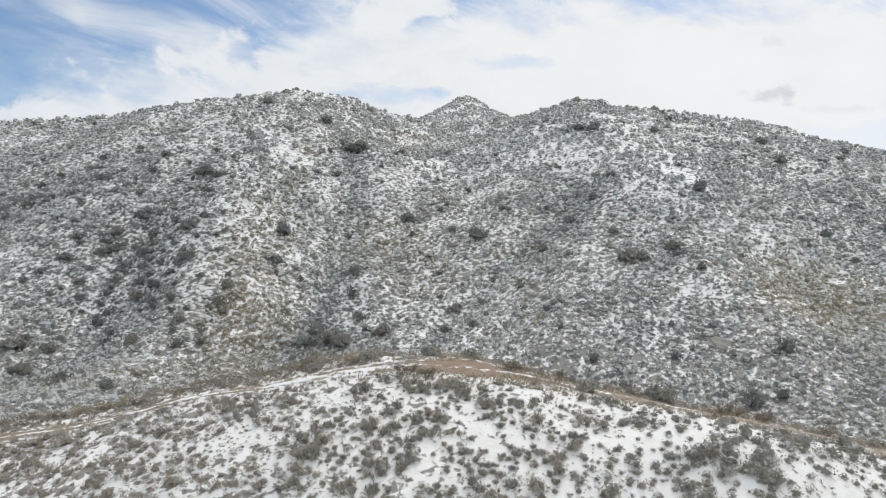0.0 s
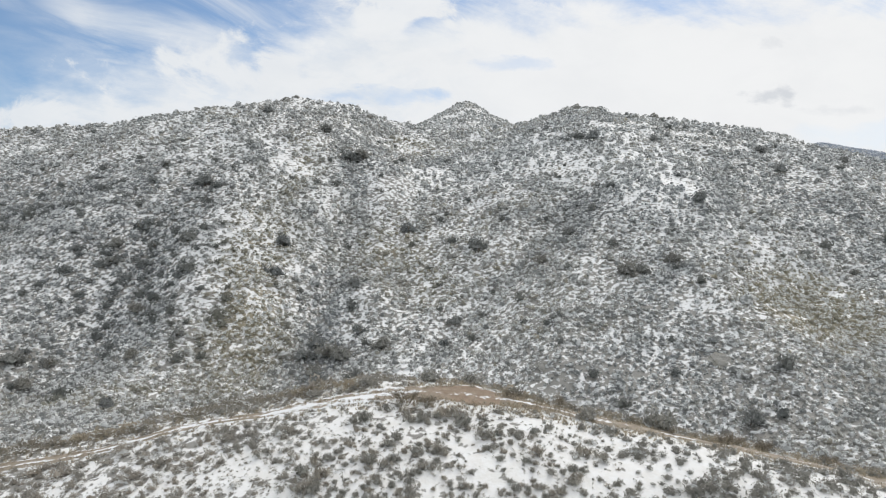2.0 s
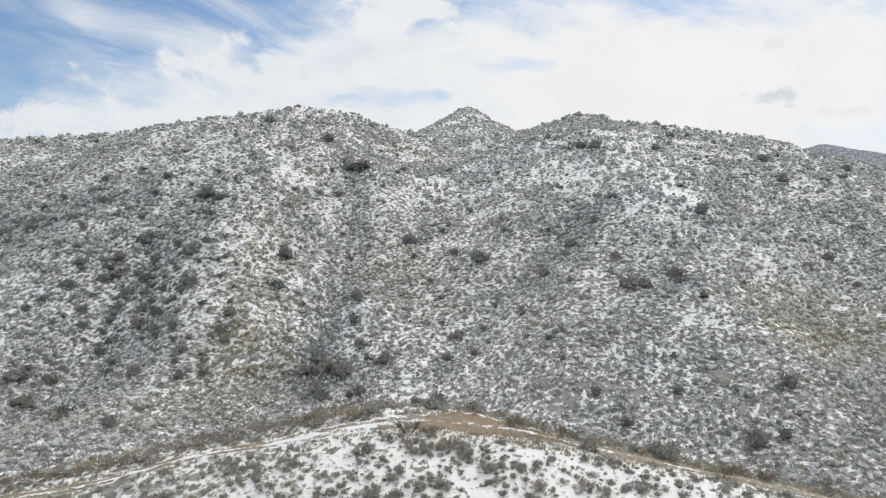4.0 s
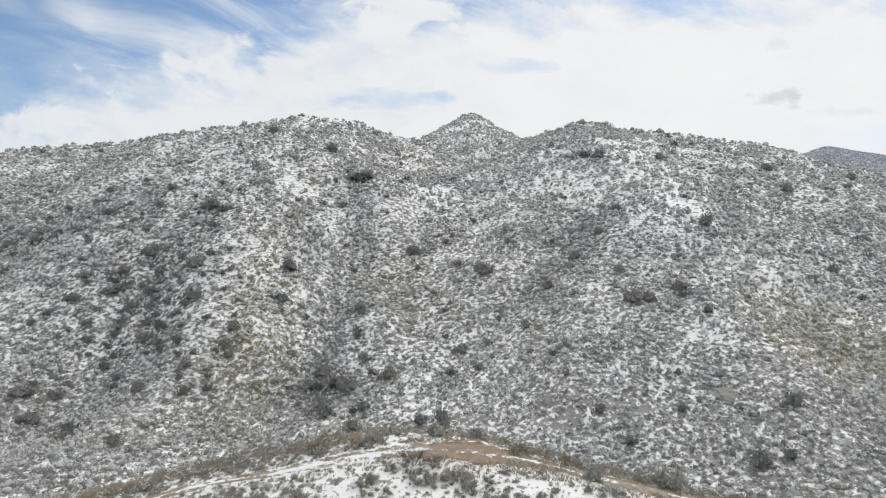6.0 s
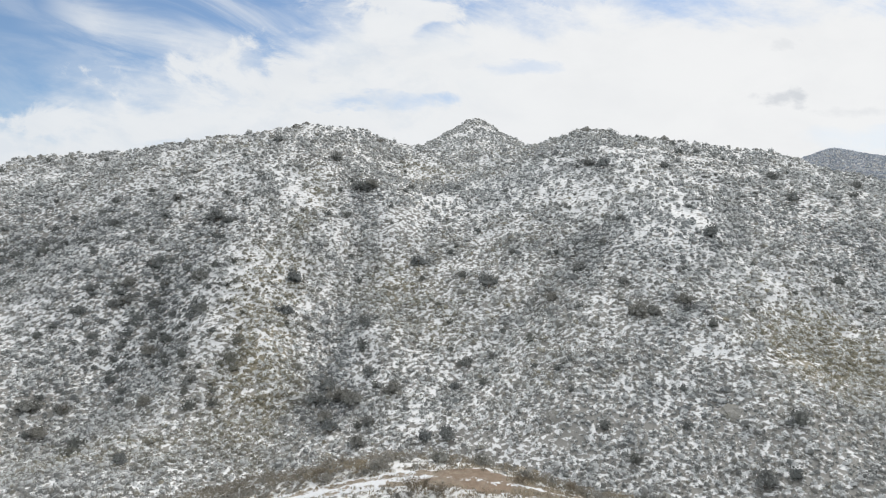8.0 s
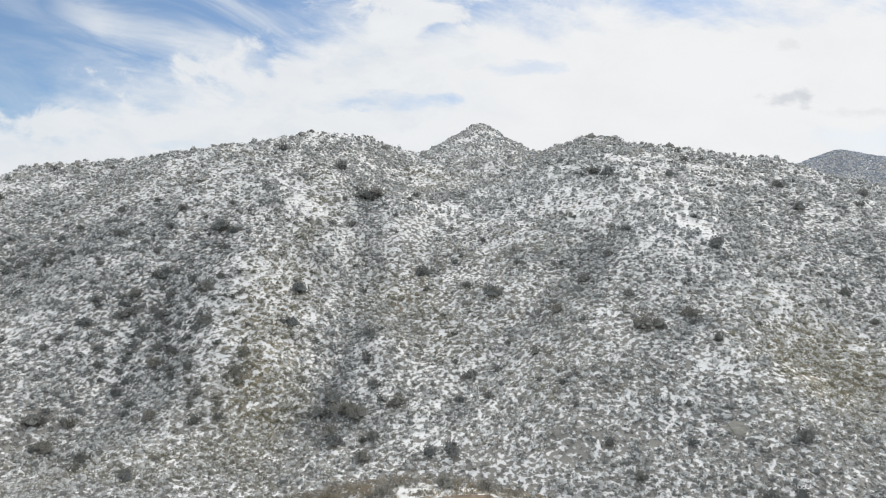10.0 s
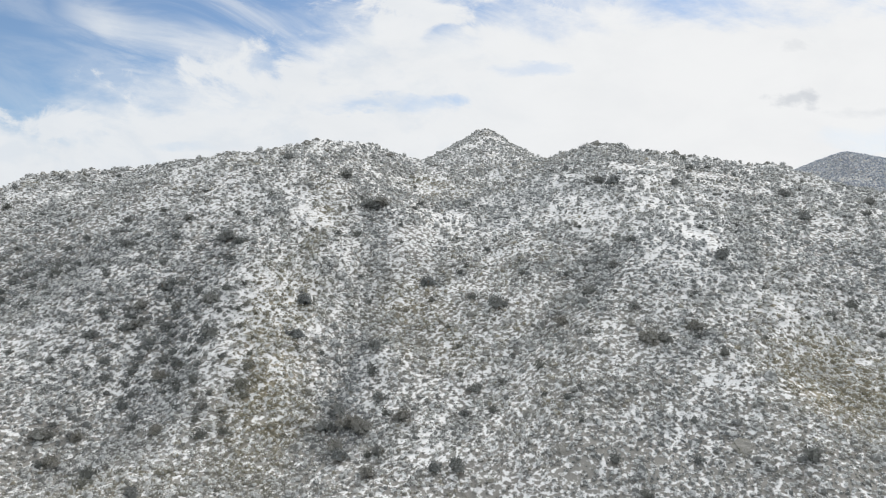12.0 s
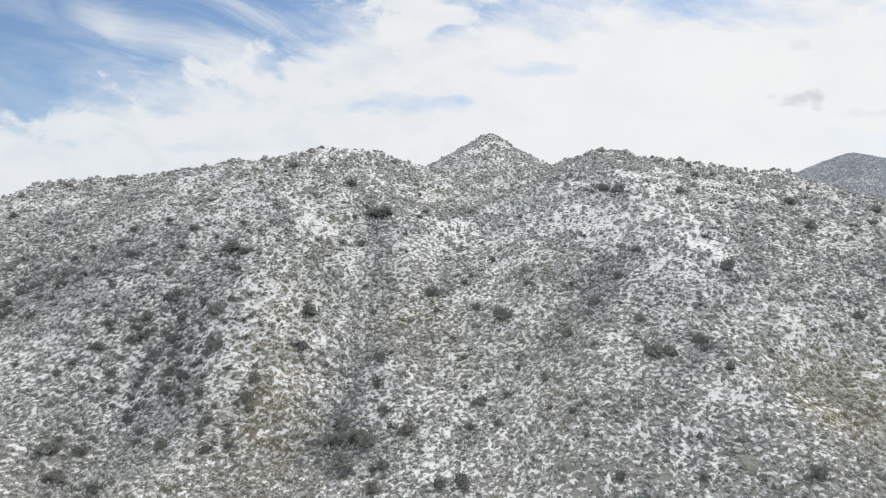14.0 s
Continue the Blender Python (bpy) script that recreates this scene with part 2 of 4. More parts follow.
def brush_material(name, dark, mid, light, dust, vary=0.7):
    """Leaves and twigs; the attribute "tint" runs over the kinds of shrub, snow lies on leaves that face the sky."""
    m, n = material(name)
    tint = attribute(n, "tint")
    island = n.add("ShaderNodeNewGeometry")
    leaf = island.outputs["Random Per Island"]
    colour = n.mix(n.step(tint, 0.0, 0.5, False), dark, mid)
    colour = n.mix(n.step(tint, 0.5, 1.0, False), colour, light)
    if vary:
        # warm dry stands on the ribs, cool grey-blue ones elsewhere, in ragged drifts
        drift = n.math("ADD", attribute(n, "warm"), n.math("MULTIPLY_ADD", n.noise(island.outputs["Position"], 0.09, 5, 0.65), 1.3, -0.65))
        colour = n.mix(n.math("MULTIPLY", n.step(drift, 0.0, 0.5), vary), colour, (0.40, 0.375, 0.285))
        colour = n.mix(n.math("MULTIPLY", n.step(drift, -0.02, -0.38), vary), colour, (0.348, 0.368, 0.378))
    value = n.math("MULTIPLY_ADD", leaf, 0.28, 0.84)
    shaded = n.add("ShaderNodeVectorMath", operation="SCALE")
    n.put(shaded.inputs[0], colour), n.put(shaded.inputs[3], value)
    colour = shaded.outputs[0]
    if dust:
        # snow caught in clots on the crowns, and a few loose flecks
        lie = lying(n, island.outputs["Position"], (0.9, 0.75, 1.35), 0.97, 5, 0.61, 0.2)
        up = n.add("ShaderNodeSeparateXYZ")
        n.put(up.inputs[0], island.outputs["Normal"])
        clot = n.math("ADD", n.math("MULTIPLY_ADD", leaf, 0.06, -0.03), lie)
        clot = n.math("ADD", clot, n.math("MULTIPLY_ADD", n.math("ABSOLUTE", up.outputs[2]), 0.10, -0.06))
        clot = n.step(clot, 0.605 - 0.24 * dust, 0.635 - 0.24 * dust)
        colour = n.mix(n.math("MULTIPLY", clot, 0.92), colour, (0.80, 0.812, 0.818))
    finish_leaf(n, colour)
    return m


def thing_brush_material(name, dark, mid, light, flecks=0.0):
    """The same for single shrubs, which differ by Object Info's Random."""
    m, n = material(name)
    tint = n.add("ShaderNodeObjectInfo").outputs["Random"]
    leaf = n.add("ShaderNodeNewGeometry").outputs["Random Per Island"]
    colour = n.mix(n.step(tint, 0.0, 0.5, False), dark, mid)
    colour = n.mix(n.step(tint, 0.5, 1.0, False), colour, light)
    shaded = n.add("ShaderNodeVectorMath", operation="SCALE")
    n.put(shaded.inputs[0], colour), n.put(shaded.inputs[3], n.math("MULTIPLY_ADD", leaf, 0.6, 0.72))
    caught = n.math("MULTIPLY", n.step(n.noise(place(n), 2.2, 4, 0.6), 0.58, 0.64), flecks)
    finish_leaf(n, n.mix(caught, shaded.outputs[0], (0.76, 0.78, 0.80)))
    return m


def wood_material():
    m, n = material("grey_twig")
    p = place(n)
    grain = n.noise(n.stretch(p, (6, 6, 1.5)), 3.0, 5, 0.6)
    finish(n, n.mix(grain, (0.14, 0.115, 0.09), (0.30, 0.26, 0.21)), 0.85)
    return m


def rock_material(name="weathered_granite", snowy=True):
    m, n = material(name)
    p = place(n)
    grain = n.noise(p, 5.0, 7, 0.7)
    stain = n.noise(p, 0.7, 5, 0.65)
    rock = n.mix(grain, (0.18, 0.178, 0.165), (0.37, 0.365, 0.345))
    rock = n.mix(n.math("MULTIPLY", n.step(stain, 0.45, 0.65), 0.5), rock, (0.24, 0.23, 0.185))
    up = n.add("ShaderNodeSeparateXYZ")
    n.put(up.inputs[0], n.add("ShaderNodeNewGeometry").outputs["Normal"])
    lie = n.math("ADD", up.outputs[2], n.math("MULTIPLY_ADD", n.noise(p, 1.3, 5, 0.7), 0.9, -0.45))
    finish(n, n.mix(n.step(lie, 0.74, 0.86), rock, (0.80, 0.82, 0.84)) if snowy else rock, 0.85, grain, 0.7, 0.1)
    return m


M_GROUND, M_TRACK, M_WOOD, M_ROCK = ground_material(), track_material(), wood_material(), rock_material()
M_SLAB = rock_material("bare_slab", False)
M_BRUSH = brush_material("hillside_brush", (0.335, 0.350, 0.348), (0.418, 0.422, 0.408), (0.485, 0.455, 0.375), 0.47)
M_THICKET = brush_material("evergreen_leaf", (0.20, 0.215, 0.21), (0.24, 0.25, 0.237), (0.28, 0.275, 0.245), 0, 0.3)
M_KNOLL = brush_material("low_brush", (0.32, 0.314, 0.287), (0.39, 0.376, 0.342), (0.44, 0.402, 0.35), 0.16, 0.15)
M_DRY = brush_material("dry_brush", (0.30, 0.28, 0.238), (0.37, 0.335, 0.275), (0.49, 0.43, 0.33), 0.22, 0.15)
M_SHRUB = thing_brush_material("shrub_leaf", (0.33, 0.33, 0.302), (0.39, 0.378, 0.345), (0.44, 0.408, 0.355), 0.6)
M_OAK = thing_brush_material("oak_leaf", (0.235, 0.25, 0.25), (0.27, 0.28, 0.272), (0.30, 0.295, 0.27), 0.5)
M_TWIG = thing_brush_material("bare_twig", (0.24, 0.21, 0.168), (0.29, 0.252, 0.198), (0.33, 0.285, 0.22))
# distant woods: the blue of the haze is mixed into the leaf colours
M_FAR_HAZED = brush_material("far_woods", (0.31, 0.36, 0.44), (0.38, 0.425, 0.50), (0.72, 0.745, 0.78), 0, 0.0)

# ---- the land ----
rng = np.random.default_rng(7)
LATTICE = rng.random((256, 256))


def value_noise(x, y, size, seed=0):
    """Smooth noise from -1 to 1 with bumps of that size in metres."""
    gx, gy = x / size + seed * 17.3, y / size + seed * 9.7
    ix, iy = np.floor(gx).astype(int), np.floor(gy).astype(int)
    fx, fy = gx - ix, gy - iy
    fx, fy = fx * fx * (3 - 2 * fx), fy * fy * (3 - 2 * fy)
    a, b = LATTICE[ix % 256, iy % 256], LATTICE[(ix + 1) % 256, iy % 256]
    c, d = LATTICE[ix % 256, (iy + 1) % 256], LATTICE[(ix + 1) % 256, (iy + 1) % 256]
    return 2 * ((a * (1 - fx) + b * fx) * (1 - fy) + (c * (1 - fx) + d * fx) * fy) - 1


def fbm(x, y, size, octaves=4, seed=0):
    return sum(value_noise(x, y, size / 2 ** k, seed + k) * 0.55 ** k for k in range(octaves))


# the skyline ridge: x, distance ahead, height
RIDGE = np.array([
    (-300, 225, 34), (-260, 235, 45), (-225, 250, 52), (-196, 263, 58.5), (-181, 274, 66), (-165, 275, 68.4), (-145, 283, 69.4),
    (-107, 259, 69.8), (-79, 258, 74), (-62, 277, 81.8), (-44, 313, 85.6), (-29, 321, 81), (-10, 326, 77), (10, 324, 75), (30, 319, 77),
    (63, 315, 85.3), (85, 314, 82), (100, 302, 78.2), (115, 292, 73.6), (136, 289, 69.4), (165, 285, 61.4), (189, 280, 54.5), (230, 270, 47), (300, 255, 34)])
# spurs (raised) and hollows (sunk) of its face: x, distance ahead, half width, half length, metres
SPURS = ((40, 250, 60, 80, 9.1), (-40, 250, 30, 30, 6.8), (20, 170, 30, 55, 4.9), (80, 190, 18, 30, 3.7), (-20, 230, 30, 30, 4.8), (-60, 170, 18, 30, 4.6),
         (-20, 130, 18, 30, 2.2), (60, 190, 30, 55, 3.1), (100, 250, 50, 40, 3.6), (-140, 230, 30, 30, 4.2), (20, 230, 30, 30, 2.4),
         (-102, 187, 14, 14, 3.0), (-121, 238, 22, 16, 4.0), (94, 206, 20, 18, 3.6), (149, 236, 26, 24, 6.0), (-20, 231, 11, 14, 3.6), (52, 197, 12, 14, 2.6), (8, 134, 24, 14, 2.2), (3, 196, 12, 16, 2.2))
HOLLOWS = ((-80, 150, 50, 40, -8.6), (-40, 150, 30, 55, -5.7), (-80, 130, 18, 30, -7.7), (-80, 170, 18, 30, -4.3), (-140, 190, 18, 30, -4.9), (-60, 130, 30, 30, -3.3),
           (-121, 210, 14, 12, -3.4), (84, 154, 13, 16, -5.2), (104, 172, 13, 15, -3.6), (-47, 231, 9, 14, -4.0), (-44, 192, 8, 10, -2.0), (-75, 158, 12, 10, -1.8), (-66, 165, 55, 60, -1.5))
# gullies and rib crests that run down the face: metres up or down, half width, then x and distance ahead from top to bottom
CREASES = (
    (-2.6, 5.0, ((-44, 262), (-36, 243), (-29, 226), (-28, 208), (-30, 183), (-29, 170), (-27, 158))),
    (-2.2, 5.0, ((50, 212), (40, 200), (27, 187), (14, 171), (4, 157), (-2, 145))),
    (1.6, 7.0, ((62, 206), (48, 188), (36, 170), (26, 154), (20, 140))),
    (0.7, 6.0, ((-56, 226), (-58, 200), (-50, 176), (-44, 152), (-40, 134))),
    (-1.6, 5.0, ((-104, 206), (-112, 195), (-126, 182))),
    (-1.8, 5.0, ((-70, 196), (-78, 180), (-70, 160), (-66, 146))),
    (-1.6, 6.0, ((98, 240), (88, 214), (84, 190), (90, 168))))
# peaks behind the ridge: x, distance ahead, height, slope, rounding
PEAKS = ((16, 457, 117.4, 0.53, 5), (-114, 331, 83.4, 0.40, 3), (153, 336, 77.6, 0.36, 3), (968, 1706, 293, 0.39, 5), (1500, 2600, 320, 0.35, 60), (-1400, 2300, 230, 0.3, 80))
# the crest of the near knoll
KNOLL = np.array([
    (-120, 62, -18), (-80, 66, -12), (-47, 70, -4.9), (-39, 72, -4.0), (-31, 74, -2.3), (-23.5, 75, -0.9), (-17, 76, 0.1), (-9.5, 77, 1.2), (-3, 77.5, 1.6), (1, 77, 1.4),
    (7.5, 75, 0.7), (13, 73, -0.6), (18, 71, -1.6), (23, 70, -2.2), (28, 69, -3.5), (36, 68, -5.0), (45, 67, -6.5), (80, 64, -13), (120, 60, -18)])


def along(x, table, column, reach):
    return sum(np.interp(x + o * reach, table[:, 0], table[:, column]) for o in (-1, -0.5, 0, 0.5, 1)) / 5


def line_gap(x, y, way):
    """Metres in plan to the nearest piece of a line."""
    best = np.full(np.shape(x), 1e9)
    for (ax, ay), (bx, by) in zip(way, way[1:]):
        ux, uy = bx - ax, by - ay
        k = np.clip(((x - ax) * ux + (y - ay) * uy) / (ux * ux + uy * uy), 0, 1)
        best = np.minimum(best, np.hypot(x - ax - k * ux, y - ay - k * uy))
    return best


def soft_floor(z, level, width):
    return level + width * np.logaddexp(0, (z - level) / width)


def land_height(x, y):
    s = along(x, RIDGE, 1, 14) - y
    front = np.clip(s, 0, 230)
    drop = 0.6146 * front - 0.1591 * front ** 2 / 200 + 0.45 * np.clip(-s, 0, None)
    z = along(x, RIDGE, 2, 5) - drop
    fade = np.clip(s / 30, 0, 1)
    for cx, cy, wx, wy, high in SPURS + HOLLOWS:
        z = z + high * fade * np.exp(-((x - cx) / wx) ** 2 - ((y - cy) / wy) ** 2)
    for high, wide, way in CREASES:
        z = z + high * fade * np.exp(-(line_gap(x + 2.2 * value_noise(x, y, 11, 30), y, way) / wide) ** 2)
    rough = np.clip((y - 100) / 30, 0, 1)
    z = z + rough * (0.9 * fbm(x, y, 16, 4, 3) + 0.35 * fbm(x, y, 4.5, 2, 9))
    z = soft_floor(z, -14 + 1.5 * value_noise(x, y, 90, 5), 1.5)
    for px, py, high, slope, soft in PEAKS:
        far = max(1.0, soft / 5)
        dx = np.where(x > px, 0.8 if high > 200 else 1.2, 1.02) * (x - px)
        r = np.hypot(dx, (y - py) * 0.8) * (1 + (0.03 if high > 200 else 0.10) * value_noise(x, y, 26 * far, 6))
        peak = high - slope * (np.sqrt(r * r + soft * soft) - soft) + 1.2 * far ** 0.7 * fbm(x, y, 14 * far, 4, 8)
        if soft < 4:  # small knobs end in steep sides
            peak = peak - np.clip(r - 12, 0, None)
        z = np.maximum(z, peak)
    # the knoll in front, falling to the ground under the camera
    s = along(x, KNOLL, 1, 5) - y
    near, back = np.clip(s, 0, None), np.clip(-s, 0, None)
    fall = np.where(near < 30, 0.12 * near + 0.006 * near ** 2, 9.0 + 0.42 * (near - 30))
    fall = fall + np.where(back < 11, 0.05 * back + 0.022 * back ** 2, 3.212 + 0.62 * (back - 11))
    knoll = along(x, KNOLL, 2, 4) - fall + 0.22 * fbm(x, y, 6, 3, 12)
    knoll = knoll + 1.9 * np.exp(-((x - 30) / 12) ** 2 - ((y - 59) / 8) ** 2)
    knoll = soft_floor(knoll, -24 + 3 * value_noise(x, y, 120, 15), 2)
    return np.logaddexp(knoll, z) if np.ndim(z) == 0 else np.maximum(knoll, z) + 0.5 * np.exp(-np.abs(knoll - z))


def axis(lo, hi, step, limit_lo, limit_hi):
    """Grid lines: even between lo and hi, then wider and wider to the limits."""
    lines = list(np.arange(lo, hi + step / 2, step))
    grow, at = step, lines[-1]
    while at < limit_hi:
        grow *= 1.11
        at += grow
        lines.append(at)
    grow, at = step, lines[0]
    while at > limit_lo:
        grow *= 1.11
        at -= grow
        lines.insert(0, at)
    return np.array(lines)


GX, GY = axis(-215, 215, 1.3, -3200, 3200), axis(45, 335, 1.3, -3000, 4200)
GX = np.unique(np.round(np.concatenate([GX[(GX < 700) | (GX > 1260)], np.arange(700, 1260, 13.0)]), 3))
GY = np.unique(np.round(np.concatenate([GY[(GY < 336) | ((GY > 478) & (GY < 1330)) | (GY > 1880)], np.arange(337, 478, 3.0), np.arange(1330, 1880, 14.0)]), 3))
XX, YY = np.meshgrid(GX, GY)
ZZ = land_height(XX, YY)


def ground_z(x, y):
    """The height of the built ground."""
    i = np.clip(np.searchsorted(GX, x) - 1, 0, len(GX) - 2)
    j = np.clip(np.searchsorted(GY, y) - 1, 0, len(GY) - 2)
    fx, fy = (x - GX[i]) / (GX[i + 1] - GX[i]), (y - GY[j]) / (GY[j + 1] - GY[j])
    return (ZZ[j, i] * (1 - fx) + ZZ[j, i + 1] * fx) * (1 - fy) + (ZZ[j + 1, i] * (1 - fx) + ZZ[j + 1, i + 1] * fx) * fy


def mesh_from(name, verts, faces, mat, smooth=False):
    """A mesh from arrays of corners and of equal-sided faces."""
    me = bpy.data.meshes.new(name)
    verts, faces = np.asarray(verts, np.float32), np.asarray(faces, np.int32)
    count, sides = faces.shape
    me.vertices.add(len(verts))
    me.vertices.foreach_set("co", verts.ravel())
    me.loops.add(count * sides)
    me.loops.foreach_set("vertex_index", faces.ravel())
    me.polygons.add(count)
    me.polygons.foreach_set("loop_start", np.arange(0, count * sides, sides, dtype=np.int32))
    me.polygons.foreach_set("use_smooth", np.full(count, smooth))
    me.update(calc_edges=True)
    me.materials.append(mat)
    return me


def give(me, name, values):
    layer = me.attributes.new(name, "FLOAT", "POINT")
    layer.data.foreach_set("value", np.asarray(values, np.float32).ravel())


# open snowfields and thickets on the slope: x, distance ahead, half width, half length, how much
SNOWFIELDS = ((72, 170, 22, 14, 0.06), (60, 144, 11, 7, 0.20), (-7.5, 144, 6, 8, 0.22), (63, 193, 14, 12, 0.07), (18, 150, 22, 20, 0.04), (26, 246, 34, 34, 0.16), (150, 250, 40, 30, 0.05), (38, 137, 12, 4, 0.18), (49, 156, 10, 7, 0.12),
              (78, 225, 40, 34, 0.13), (-100, 250, 24, 10, 0.12), (95, 300, 10, 8, 0.14), (-24, 173, 5, 6, 0.14), (-61, 178, 8, 8, 0.10), (-70, 122, 14, 8, 0.12), (-60, 224, 16, 12, 0.10), (46, 132, 10, 4, 0.14))
THICKETS = ((-80, 177, 15, 16, 0.16), (-62, 200, 12, 10, 0.14), (-100, 205, 16, 10, 0.12), (-150, 195, 22, 16, 0.16), (-31, 160, 4, 18, 0.42), (-27, 145, 8, 6, 0.30), (-34, 140, 6, 10, 0.2), (33, 188, 6, 12, 0.2), (26, 172, 6, 10, 0.18), (24, 166, 6, 14, 0.08), (44, 203, 6, 9, 0.18), (54, 218, 6, 8, 0.14),
            (-46, 168, 10, 16, 0.16), (-50, 205, 14, 14, 0.08), (-32, 185, 8, 16, 0.12), (105, 165, 18, 20, 0.10), (-20, 185, 12, 14, 0.06), (-120, 190, 16, 12, 0.10), (120, 200, 16, 16, 0.08), (-66, 128, 28, 18, 0.12), (-140, 170, 30, 30, 0.06), (78, 112, 26, 14, 0.22), (52, 100, 16, 8, 0.15))


# dry straw-coloured stands, and places where the rows of brush climb to the right
STRAW = ((-50, 178, 10, 24, 0.75), (-44, 148, 9, 18, 0.6), (-47, 228, 6, 14, 0.5), (-16, 198, 14, 14, 0.5), (-13, 292, 10, 12, 0.5), (78, 142, 14, 14, 0.75), (92, 160, 10, 12, 0.7), (-6, 176, 12, 12, 0.3), (-62, 120, 20, 12, 0.3),
         (-85, 172, 22, 26, -0.45), (-120, 205, 30, 20, -0.4), (-28, 232, 8, 14, -0.5), (62, 192, 16, 18, -0.5), (52, 148, 14, 12, -0.35), (35, 126, 16, 12, -0.3), (118, 206, 20, 18, -0.3), (-28, 160, 6, 20, -0.4), (20, 255, 26, 24, -0.3))
LEANS = ((-100, 178, 46, 44, 1.0), (-60, 205, 20, 30, 0.6), (14, 142, 13, 20, 1.0), (22, 170, 12, 16, 0.9))


def fields(x, y, table):
    return sum(a * np.exp(-((x - cx) / wx) ** 2 - ((y - cy) / wy) ** 2) for cx, cy, wx, wy, a in table)


def draws(x, y):
    """Brush grows thicker along the gullies."""
    return sum(0.30 * np.exp(-(line_gap(x, y, way) / 3.5) ** 2) for high, wide, way in CREASES if high < 0)


def snow_cover(x, y):
    slope = 0.50 + 0.07 * np.clip((y - 215) / 60, 0, 1) - 0.03 * np.clip((170 - y) / 25, 0, 1) + 0.6 * fields(x, y, SNOWFIELDS) - 0.25 * fields(x, y, THICKETS) + 0.06 * fbm(x, y, 40, 3, 21) - 0.16 * np.clip((y - 700) / 300, 0, 1)
    s = along(x, KNOLL, 1, 5) - y
    knoll = 0.62 + 0.12 * np.clip((x + 10) / 20, -1, 1) * np.clip(s / 6, 0, 1) + 0.10 * fbm(x, y, 12, 3, 23) + 0.14 * np.exp(-((x + 9) / 8) ** 2 - ((y - 70) / 6) ** 2)
    knoll = np.where(s < 0, np.maximum(0.66 + s * 0.05, 0.36), knoll)
    w = np.clip((y - 82) / 8, 0, 1)
    return knoll * (1 - w) + slope * w


def build_ground():
    ny, nx = XX.shape
    k = np.arange(ny * nx).reshape(ny, nx)
    faces = np.stack([k[:-1, :-1], k[:-1, 1:], k[1:, 1:], k[1:, :-1]], -1).reshape(-1, 4)
    me = mesh_from("ground", np.stack([XX, YY, ZZ], -1).reshape(-1, 3), faces, M_GROUND, True)
    give(me, "snow", snow_cover(XX, YY))
    give(me, "warm", fields(XX, YY, STRAW))
    give(me, "lean", fields(XX, YY, LEANS))
    give(me, "thin", np.clip((88 - YY) / 10, 0, 1))  # dead grass shows through the thin snow of the knoll
    tagged(new("ground", me), "rugged hillside and knoll under patchy thawing snow", "ground", kind="structure")


build_ground()

# ---- helpers for plants, stones and the track ----
def part(name, me, parent, label=""):
    """One mesh object under a thing."""
    ob = new(name, me)
    ob.parent = parent
    return tagged(ob, label)


def leaf_triangles(r, centre, radius, height, leaves, size, lean=0.0):
    """Loose leaves over many domes at once: corners (n, 3) and triangles. Each dome has lobes and gaps of its own."""
    count = len(radius)
    d = r.normal(size=(count, leaves, 3))
    d /= np.linalg.norm(d, axis=2, keepdims=True)
    phi = np.arctan2(d[..., 1], d[..., 0])
    lobes = 1 + 0.30 * np.sin(3 * phi + r.uniform(0, 6.3, (count, 1))) + 0.18 * np.sin(5 * phi + r.uniform(0, 6.3, (count, 1)))
    out = r.uniform(0.35, 1.0, (count, leaves)) ** 0.6 * lobes
    p = np.empty((count, leaves, 3))
    p[..., 0] = d[..., 0] * out * radius[:, None]
    p[..., 1] = d[..., 1] * out * radius[:, None]
    p[..., 2] = (0.48 + 0.52 * d[..., 2] * out) * height[:, None]
    p += centre[:, None, :]
    corners = p[:, :, None, :] + r.normal(size=(count, leaves, 3, 3)) * (size * radius)[:, None, None, None]
    corners = corners.reshape(-1, 3)
    return corners, np.arange(len(corners)).reshape(-1, 3)


def inner_domes(r, centre, radius, height, core):
    """The tight inner twigs of each shrub, an uneven little dome of six sides."""
    count, turn = len(radius), np.arange(6) * math.pi / 3
    ring = core * r.uniform(0.7, 1.2, (count, 6)) * radius[:, None]
    dome = np.empty((count, 7, 3))
    dome[:, :6, 0], dome[:, :6, 1] = ring * np.cos(turn), ring * np.sin(turn)
    dome[:, :6, 2] = height[:, None] * r.uniform(0.05, 0.4, (count, 6))
    dome[:, 6] = r.normal(size=(count, 3)) * 0.12 * radius[:, None]
    dome[:, 6, 2] += 0.82 * height
    dome += centre[:, None, :]
    fan = np.array([(i, (i + 1) % 6, 6) for i in range(6)])
    return dome.reshape(-1, 3), (np.arange(count)[:, None, None] * 7 + fan).reshape(-1, 3)


